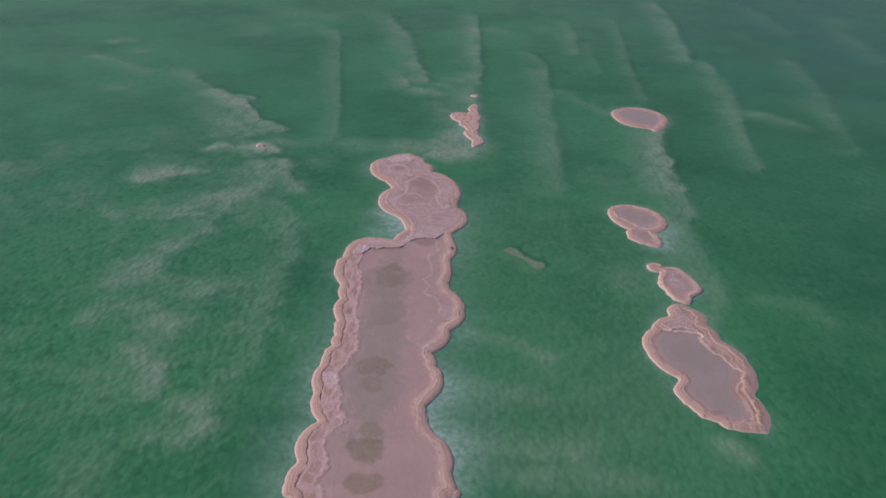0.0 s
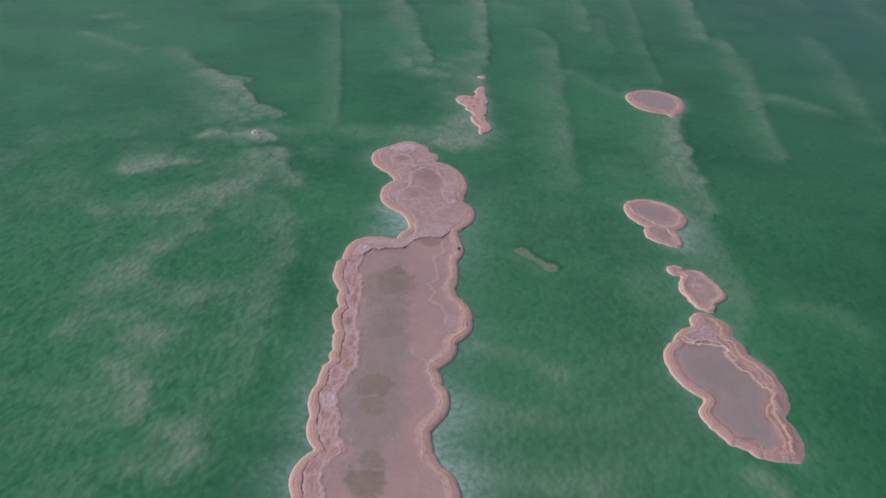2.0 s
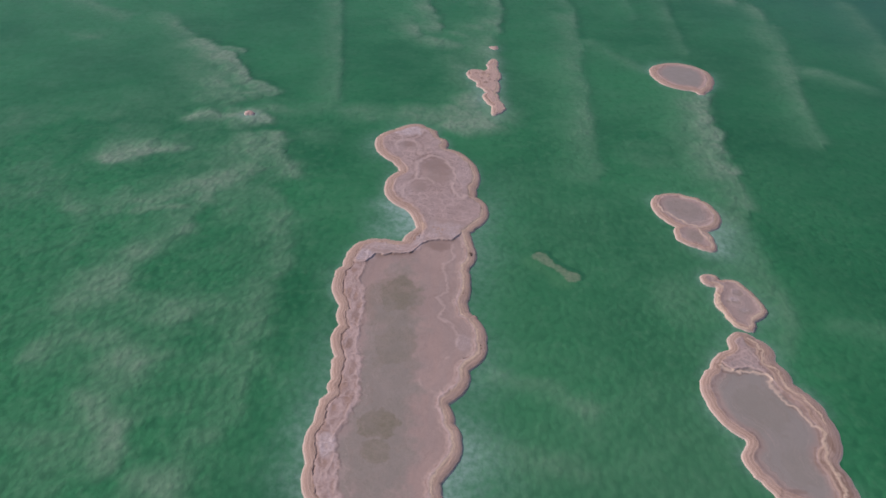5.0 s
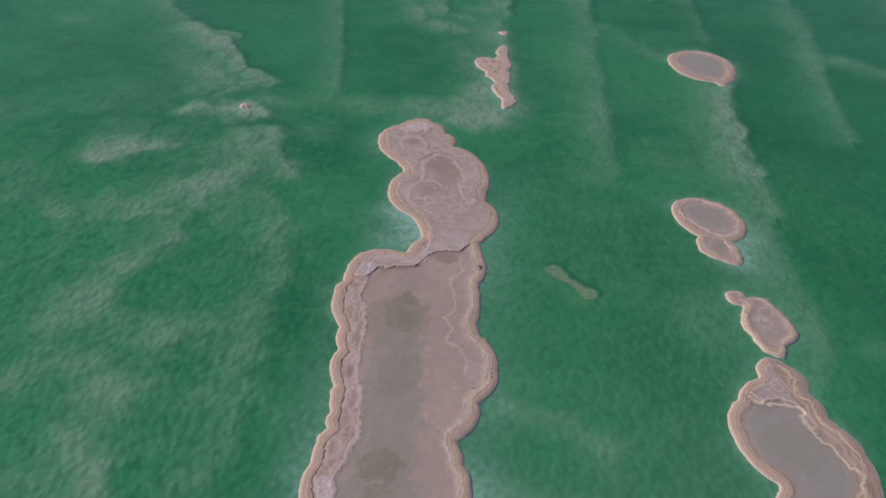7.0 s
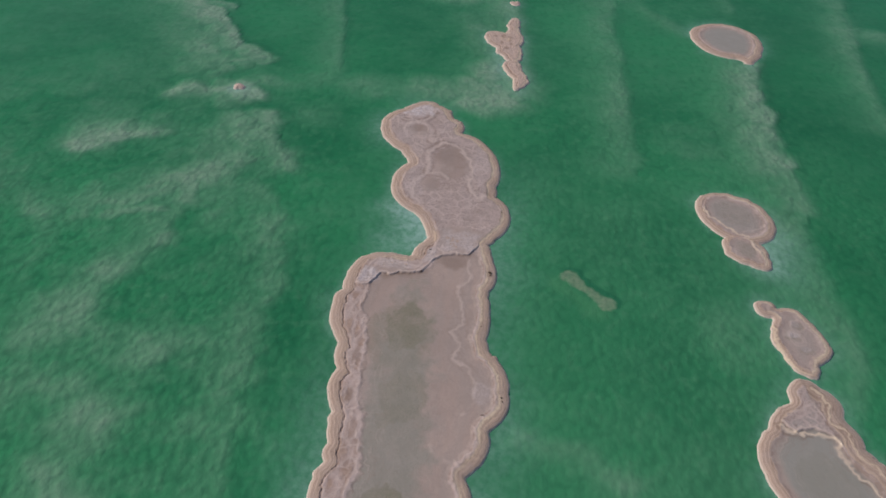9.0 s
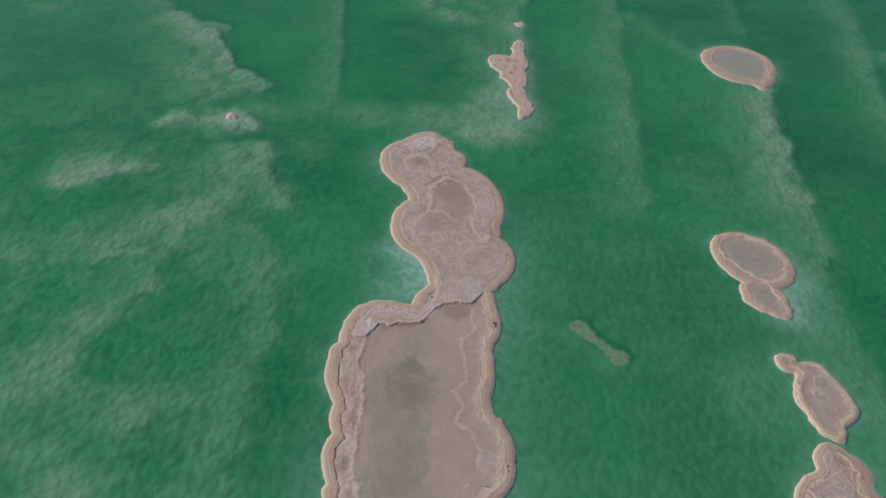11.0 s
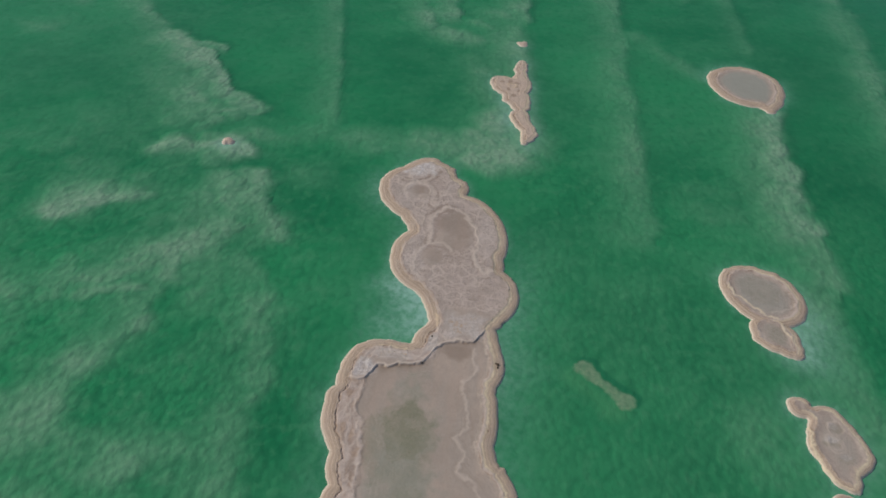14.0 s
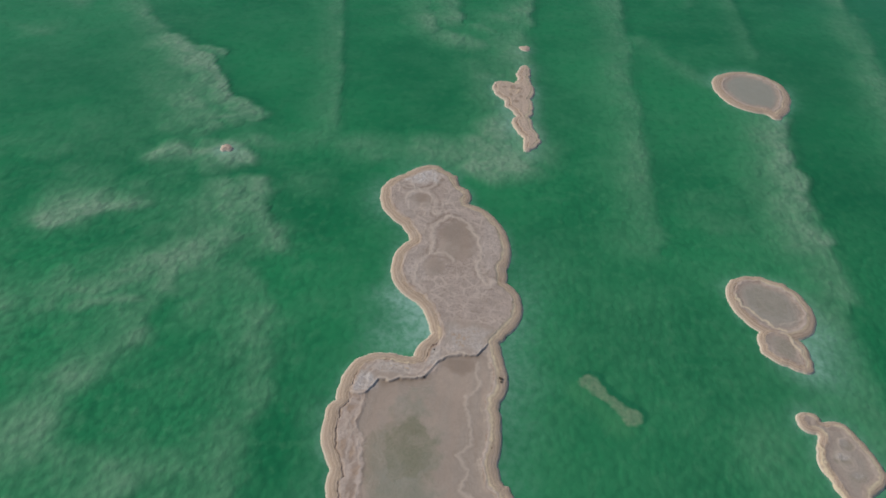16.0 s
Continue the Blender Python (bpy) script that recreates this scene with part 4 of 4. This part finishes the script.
        z, crest = z + 0.02 * g, np.maximum(crest, 0.5 * g)
    for x0, y0, x1, y1 in ridges:
        wob = segment_distance(x + 1.1 * (fbm(x, y, 1.0, 27, 4) - 0.5), y + 1.1 * (fbm(x, y, 1.0, 29, 4) - 0.5), x0, y0, x1, y1)
        g = np.exp(-(wob / 0.13) ** 2) * floor
        g = g * smooth(0.35, 0.65, fbm(x, y, 0.9, 65)) * (0.6 + 0.6 * fbm(x, y, 4.0, 67))
        z, crest = z + 0.02 * g, np.maximum(crest, 0.5 * g)
    for points, half, much, groove in lines:
        ax, ay = x + 0.5 * (fbm(x, y, 1.3, 105) - 0.5) + 0.35 * (fbm(x, y, 3.5, 107) - 0.5), y + 0.5 * (fbm(x, y, 1.3, 109) - 0.5) + 0.35 * (fbm(x, y, 3.5, 111) - 0.5)
        wob = line_distance(ax, ay, points)
        g = np.exp(-(wob / half) ** 2) * smooth(-0.1, 0.1, d) * (0.55 + 0.6 * fbm(x, y, 1.1, 113))
        z, crest = z + 0.025 * much * g, np.maximum(crest, much * g)
        cream = np.maximum(cream, g * (much > 0.9))
        stain_shade = np.maximum(stain_shade, groove * np.exp(-((wob - half * 2.1) / half) ** 2) * smooth(0.35, 0.6, fbm(x, y, 0.8, 115)) * smooth(0.0, 0.3, d))
    stain_shade = stain_shade * (1 - crest)
    green, bloom, greyed = np.zeros(x.shape), np.zeros(x.shape), np.zeros(x.shape)
    for store, spots in ((green, algae), (greyed, greys), (bloom, blooms), (stain_shade, stains)):
        for sx, sy, hx, hy, density in spots:
            q = np.hypot((x - sx) / hx, (y - sy) / hy) + 0.9 * (fbm(x, y, 0.8, 33) - 0.5) + 0.4 * (fbm(x, y, 3.0, 34) - 0.5)
            skin = 0.85 * smooth(1.2, 0.7, q) + 0.3 * np.exp(-((q - 0.95) / 0.12) ** 2) if store is green else smooth(1.25, 0.6, q)
            np.maximum(store, density * skin, out=store)
    bloom *= smooth(0.1, 0.4, inner) * (0.45 + 0.55 * np.maximum(ridged(x, y, 1.3, 91), ridged(x, y, 3.0, 93)))
    z = z + 0.03 * bloom * fbm(x, y, 2.5, 40)
    z = z + 0.012 * (fbm(x, y, 4.0, 41) - 0.5) * (1 + rough)
    calm = np.ones(x.shape)
    for sx, sy, hx, hy in pools:
        calm = np.minimum(calm, smooth(0.75, 1.05, np.hypot((x - sx) / hx, (y - sy) / hy) + 0.3 * (fbm(x, y, 0.9, 117) - 0.5)))
    data = {"edge": d, "crest": np.clip(crest, 0, 1), "cream": np.clip(cream, 0, 1), "bloom": np.clip(bloom, 0, 1), "stain_shade": np.clip(stain_shade, 0, 1), "tide": np.clip(over, 0, 9), "algae": green * floor,
            "grey": np.maximum(grey * smooth(0.1, 0.8, over), greyed * floor), "rough": np.clip(rough + 0.75 * raised, 0, 1) * (0.3 + 0.7 * calm)}
    mid = lambda v: (v[:-1, :-1] + v[1:, 1:] + v[:-1, 1:] + v[1:, :-1]) / 4
    dm, im, om = mid(d), mid(inner), mid(over)
    keep = dm > -0.9
    island = tagged(new("salt_island"), label, "salt island", group)
    shelf_cells = keep & (im >= 0.0) & (om < 0.08)
    pan_cells = keep & (im >= 0.0) & (om >= 0.08)
    rim_cells = keep & (im < 0.0) & (dm >= -0.08)
    flank_cells = keep & (dm < -0.08)
    bloom_cells = (mid(bloom) > 0.25) & (im >= 0.0)
    shelf_cells, pan_cells = shelf_cells & ~bloom_cells, pan_cells & ~bloom_cells
    pieces = []
    for name, mask, mat in (("pan", pan_cells, PAN), ("crust_shelf", shelf_cells, PINK if rim_mat else CRUST), ("salt_bloom", bloom_cells, PAN)):
        for piece in sorted(connected(mask), key=lambda m: -m.sum()):
            if piece.sum() * step * step < 0.6 and name != "pan" and pieces:
                pieces[0] = ("pan", pieces[0][1] | piece, PAN)
            elif piece.sum() * step * step < 0.6:
                rim_cells = rim_cells | piece
            else:
                pieces.append((name, piece, mat))
    surface("rim", x, y, z, rim_cells, data, rim_mat or RIM, island)
    surface("underwater_flank", x, y, z, flank_cells, data, RIM, island)
    for name, piece, mat in pieces:
        surface(name, x, y, z, piece, data, mat, island)
    return island


MAIN_RINGS = [(-4.2, 89.0, 0.5), (-5.0, 89.7, 0.4), (-6.9, 92.0, 0.5), (-5.4, 88.9, 0.5), (-3.3, 90.6, 0.5), (-5.9, 84.2, 0.6), (-5.4, 86.6, 0.5),
              (-5.2, 94.2, 0.6), (-5.3, 94.3, 0.28), (-6.2, 93.5, 0.45), (-5.6, 90.6, 1.0)]
# lips round the northern pool, its western basin, the round cell and the white tip
POOL_LIP = [(-4.2, 83.8), (-4.2, 85.5), (-4.4, 86.9), (-3.6, 88.3), (-2.9, 88.7), (-1.9, 88.2), (-1.2, 87.1), (-0.8, 86.3), (-0.4, 85.0), (-0.6, 83.6),
            (-0.7, 82.6), (-0.3, 81.7), (-0.2, 81.0), (0.3, 80.7), (0.7, 81.2)]
BASIN_LIP = [(-4.6, 79.4), (-5.2, 80.4), (-5.3, 81.6), (-5.0, 83.0), (-4.4, 83.7), (-3.1, 83.9), (-2.6, 83.2)]
CELL_LIP = [(-6.5, 89.1), (-6.7, 90.8), (-6.2, 91.7), (-5.0, 92.0), (-4.4, 90.7), (-4.2, 88.8)]
TIP_LIP = [(-7.7, 92.7), (-6.9, 92.3), (-5.7, 92.0), (-4.9, 92.4), (-4.3, 93.8), (-4.1, 94.5)]
# the western shelf's inner lip and the crack behind the rim
WEST_LIP = [(-7.2, 67.5), (-7.1, 65.4), (-6.8, 63.3), (-6.9, 61.9), (-6.8, 59.9), (-6.6, 58.7), (-6.3, 57.9), (-6.2, 56.0), (-6.0, 53.8), (-6.5, 52.2),
            (-7.0, 50.4), (-6.5, 48.1), (-6.6, 47.3), (-6.1, 46.0), (-5.8, 45.0), (-6.4, 44.1), (-6.8, 43.4), (-6.7, 42.4), (-6.4, 41.1)]
WEST_CRACK = [(-8.7, 66.5), (-8.6, 65.2), (-8.0, 64.1), (-7.8, 63.3), (-8.0, 62.9), (-7.8, 61.8), (-7.5, 61.1), (-7.9, 60.4), (-7.8, 59.3), (-7.3, 57.7), (-7.4, 56.2),
              (-7.2, 54.2), (-7.8, 53.2), (-7.8, 51.5), (-8.2, 50.6), (-7.9, 49.1), (-7.8, 47.4), (-7.4, 46.1), (-6.9, 45.1), (-7.8, 43.8), (-7.9, 42.8), (-7.6, 41.0)]
PAN_RIDGES = [(-1.9, 56.0, -0.9, 54.8), (-0.2, 58.6, 0.7, 59.2), (-0.6, 55.0, -1.4, 53.2)]
# the pale line that runs along the eastern side of the southern pan, and frills on the northern shelf
EAST_LINE = [(-0.4, 73.1), (-0.3, 72.1), (-0.2, 71.0), (-0.9, 70.1), (-1.0, 69.3), (-0.7, 68.4), (-0.6, 66.9), (-0.7, 66.2), (-1.3, 65.5), (-0.9, 64.8), (-0.7, 64.0), (-1.0, 63.1), (-0.3, 62.5), (0.1, 62.2), (0.4, 61.0), (0.5, 59.8)]
SHELF_LINE = [(-8.1, 69.9), (-7.9, 70.8), (-7.5, 71.7), (-6.8, 72.4), (-5.9, 72.4), (-5.1, 72.2), (-4.3, 71.6), (-3.8, 72.2), (-3.2, 73.1)]
SHELF_FRILL = [(-7.1, 71.6), (-6.4, 72.0), (-5.4, 71.8), (-4.6, 71.4)]
NECK_LINE = [(-3.2, 76.0), (-3.0, 75.3), (-2.8, 74.2), (-2.4, 73.6)]
salt_island(
    MAIN, "long scalloped pink-beige salt island with two damp pans and banded rim", 0.8, 0.78, 1.05, 0.22, shelf_north=76.0, swell_east=0.12, rough=0.15, step=0.06, close=0.04,
    rings=MAIN_RINGS, ridges=PAN_RIDGES, west_lip=WEST_LIP, west_crack=WEST_CRACK,
    lines=[(POOL_LIP, 0.15, 0.9, 0.45), (BASIN_LIP, 0.16, 0.7, 0.3), (CELL_LIP, 0.16, 0.65, 0.3), (TIP_LIP, 0.12, 0.8, 0.5),
           (EAST_LINE, 0.11, 0.62, 0.12), (SHELF_LINE, 0.1, 0.7, 0.35), (SHELF_FRILL, 0.08, 0.6, 0.3), (NECK_LINE, 0.12, 0.85, 0.5),
           ([(-7.4, 58.1), (-6.4, 58.5)], 0.1, 0.6, 0.2), ([(-7.2, 55.4), (-6.1, 55.6)], 0.1, 0.6, 0.2), ([(-7.1, 54.0), (-6.0, 54.1)], 0.09, 0.5, 0.2),
           ([(-7.8, 51.3), (-7.0, 50.6)], 0.1, 0.4, 0.1), ([(-7.4, 46.6), (-6.3, 46.2)], 0.1, 0.5, 0.2), ([(-7.5, 61.8), (-6.9, 61.6)], 0.09, 0.5, 0.3)],
    pools=[(-2.3, 85.6, 1.8, 2.8), (-4.0, 82.3, 0.9, 1.2), (-1.0, 75.4, 2.2, 1.6), (-5.5, 90.5, 1.0, 1.1), (-6.6, 71.4, 2.2, 1.3), (-3.4, 73.1, 0.9, 1.3)],
    algae=[(-4.3, 65.8, 1.35, 2.1, 1.0), (-4.7, 64.6, 2.1, 3.6, 0.5), (-3.9, 59.3, 1.6, 2.3, 0.62), (-4.3, 51.8, 1.4, 1.3, 1.0), (-4.4, 49.6, 1.0, 1.0, 0.8),
           (-3.9, 42.4, 1.3, 1.3, 1.0), (-3.8, 44.4, 0.9, 0.8, 0.75), (-3.9, 39.4, 1.2, 1.0, 0.85), (-4.2, 55.0, 2.0, 13.0, 0.32)], greys=[(-4.3, 54.5, 2.3, 14.0, 0.85)],
    # brown floors; the patch at -1.5, 72.6 paints shade below the terrace
    stains=[(-2.3, 86.6, 1.5, 2.0, 0.3), (-2.2, 83.2, 1.2, 1.6, 0.15), (-1.5, 72.6, 1.3, 0.8, 0.45), (-2.9, 88.2, 0.5, 0.4, 0.45),
            (-5.6, 90.8, 0.8, 0.7, 0.35), (-3.7, 82.4, 0.8, 0.7, 0.2), (-7.3, 59.4, 0.3, 0.8, 0.35), (-6.8, 57.0, 0.35, 0.8, 0.35), (-7.2, 62.6, 0.3, 0.7, 0.4), (-4.6, 92.9, 0.3, 0.4, 0.3), (-6.8, 92.1, 0.6, 0.3, 0.4), (-7.2, 62.4, 0.4, 0.7, 0.3)],
    blooms=[(-5.7, 94.0, 1.7, 1.0, 1.3), (0.4, 85.6, 0.8, 3.6, 0.2), (-6.6, 89.5, 0.8, 2.5, 0.2), (-5.2, 82.0, 0.9, 2.0, 0.2),
            (-7.9, 70.6, 1.1, 0.9, 0.9), (-3.4, 73.2, 0.6, 1.1, 0.7), (-1.0, 75.2, 2.0, 1.3, 0.55), (-6.0, 71.9, 1.8, 0.6, 0.45),
            (0.8, 60.3, 0.7, 1.1, 0.35), (-7.5, 49.8, 0.6, 1.0, 0.8)],
    terrace=([-8.6, -8.4, -7.8, -7.4, -7.1, -6.7, -6.0, -5.3, -4.4, -3.9, -3.4, -2.9, -2.3, -1.6, -0.8, -0.4, 0.1, 0.6],
             [69.8, 69.4, 69.3, 69.5, 70.0, 70.7, 70.8, 71.1, 71.0, 71.2, 71.9, 72.8, 73.3, 73.6, 73.4, 73.6, 74.4, 75.2], 0.08))
NARROW_LIP = [(19.3, 59.8), (19.5, 59.4), (20.3, 59.2), (20.6, 59.4), (21.6, 59.4), (22.6, 58.9), (22.4, 57.9), (23.1, 56.7), (23.7, 55.9), (24.2, 54.9),
              (24.3, 54.4), (24.8, 53.9), (24.5, 53.2), (24.4, 52.2), (24.0, 51.3), (24.4, 50.5), (24.5, 49.6), (24.5, 48.8), (24.3, 47.7)]
NARROW_STEP = [(22.2, 63.2), (22.6, 62.5), (22.9, 61.7), (22.7, 60.5), (23.4, 59.5), (23.5, 58.0), (24.5, 56.9), (25.0, 55.8), (25.2, 54.8)]
NARROW_CAP = [(19.7, 60.4), (20.3, 60.7), (21.1, 61.3), (21.9, 61.8), (22.2, 61.0), (22.5, 60.1), (22.9, 59.3)]
salt_island(
    NARROW_LOBES, "elongated salt island with a smooth grey pan and stepped banded rim", 0.7, 1.4, 0.0, 0.04, grey=0.95, rough=0.05, pan=0.16, lip_much=0.15, swell_east=0.09,
    lines=[(NARROW_LIP, 0.1, 1.0, 0.6), (NARROW_STEP, 0.07, 0.95, 0.5), (NARROW_CAP, 0.10, 0.6, 0.2)],
    algae=[(21.2, 55.5, 2.0, 2.5, 0.2), (22.4, 50.5, 1.2, 1.5, 0.15)],
    stains=[(22.1, 62.4, 0.35, 0.8, 0.45), (23.3, 57.3, 0.3, 0.6, 0.4), (24.2, 55.6, 0.3, 0.8, 0.35), (24.9, 53.0, 0.25, 0.9, 0.55), (24.5, 48.7, 0.2, 0.9, 0.6), (21.6, 48.7, 0.7, 0.25, 0.4)],
    terrace=([18.5, 19.6, 20.2, 20.6, 21.5, 22.4, 22.9, 26.0], [60.6, 60.0, 59.3, 59.7, 59.8, 59.4, 58.4, 57.8], 0.06))
salt_island(
    BLOTCH_LOBES, "small beige salt island with ringed grey stains", 0.5, 0.5, grey=0.4, close=0.12, swell_east=0.12,
    rings=[(22.4, 67.6, 0.6), (22.3, 67.7, 0.35), (22.9, 68.8, 0.5)],
    lines=[([(21.2, 68.8), (21.0, 67.2), (21.1, 66.0), (21.5, 64.9), (22.6, 64.2)], 0.08, 0.92, 0.4), ([(22.9, 70.0), (23.4, 68.8), (23.9, 67.7), (24.0, 66.6)], 0.07, 0.6, 0.4)], blooms=[(22.3, 67.9, 0.5, 0.3, 0.6), (22.8, 66.6, 0.35, 0.25, 0.5), (22.7, 69.0, 0.3, 0.3, 0.4)], algae=[(22.3, 67.7, 0.6, 0.5, 0.5), (22.9, 68.8, 0.4, 0.4, 0.4), (22.8, 66.4, 0.5, 0.3, 0.35)])
salt_island(
    PAIR_LOBES, "oval salt island with a flat grey pan beside a smaller islet", 0.6, 0.68, 0.15, 0.2, grey=0.8, close=0.2,
    lines=[([(18.7, 82.1), (18.9, 81.2), (19.6, 80.4), (20.4, 79.5), (21.0, 79.0), (21.6, 78.8)], 0.09, 0.92, 0.4),
           ([(19.5, 83.9), (20.9, 84.1), (22.1, 84.0), (23.0, 83.1), (23.5, 81.9), (23.5, 80.7), (22.8, 79.9), (21.4, 79.3)], 0.08, 0.6, 0.3)],
    algae=[(21.2, 81.6, 1.7, 1.4, 0.35)])
salt_island(
    TEARDROP_LOBES, "small teardrop salt islet touching an oval salt island", 0.5, 0.6, 0.0, 0.15, grey=0.6, close=0.2, height=0.16,
    lines=[([(21.3, 78.7), (21.8, 78.2), (22.0, 77.2), (22.1, 76.1)], 0.08, 0.92, 0.5), ([(19.8, 78.3), (19.8, 77.5), (20.2, 76.4), (20.7, 75.7)], 0.07, 0.6, 0.3)],
    algae=[(21.1, 77.0, 0.8, 1.0, 0.5)])
salt_island(
    OVAL_LOBES, "oval salt island with a pale rim and grey pan", 0.85, 0.85, 0.2, 0.35, grey=0.9, rough=0.05)
salt_island(
    TEE_LOBES, "ragged forked salt islet with pitted pinkish crust", 0.4, 0.4, 2.0, 2.0, close=0.1, height=0.14, rim_mat=PINK,
    rings=[(1.3, 111.2, 0.4)], lines=[([(1.9, 104.8), (3.0, 102.2), (3.1, 100.1)], 0.12, 0.6, 0.3)],
    # the pits are not hollowed, their shade is put in as small dark spots
    stains=[(1.2, 111.2, 0.3, 0.25, 0.5), (2.1, 111.3, 0.22, 0.6, 0.5), (1.9, 109.8, 0.2, 0.5, 0.5), (2.7, 110.3, 0.25, 0.3, 0.4), (2.8, 111.1, 0.25, 0.25, 0.4), (2.4, 108.5, 0.3, 0.3, 0.5), (2.9, 109.5, 0.2, 0.3, 0.5)])
salt_island(DOT_LOBES, "tiny pale salt islet barely above the water", 0.8, 0.8, close=0.1, height=0.14, rim_mat=PINK)
salt_island(HEAD_LOBES, "small pinkish salt head breaking the water", 0.9, 0.9, step=0.05, close=0.12, height=0.25, rim_mat=PINK)


# ---------------------------------------------------------------- small dark stones on the salt
def stone(x, y, z, size, seed, label="small dark stone lying on the salt crust"):
    bm = bmesh.new()
    bmesh.ops.create_icosphere(bm, subdivisions=2, radius=1.0)
    for v in bm.verts:
        k = 0.75 + 0.5 * noise.noise(v.co * 1.3 + Vector((seed * 7.1, 0, 0)))
        v.co = Vector((v.co.x * size * k, v.co.y * size * 0.7 * k, max(v.co.z * 0.55 * k, -0.2) * size))
    mesh = bpy.data.meshes.new("stone")
    bm.to_mesh(mesh)
    bm.free()
    mesh.materials.append(STONE)
    ob = new("stone", mesh)
    ob.matrix_world = pose(x, y, z, 0, 0, seed * 47)
    return tagged(ob, label, "stone", "stones on the salt")


for k, (x, y, z, size) in enumerate([(-3.3, 73.8, 0.23, 0.16), (-3.8, 71.3, 0.24, 0.11), (1.2, 71.8, 0.19, 0.2), (1.0, 58.6, 0.17, 0.15),
                                     (2.1, 60.1, 0.19, 0.11), (2.15, 59.8, 0.19, 0.09), (2.0, 79.2, 0.19, 0.1), (-5.7, 72.1, 0.23, 0.08), (1.25, 71.5, 0.19, 0.12), (0.7, 66.2, 0.19, 0.08)]):
    stone(x, y, z, size, k + 1)
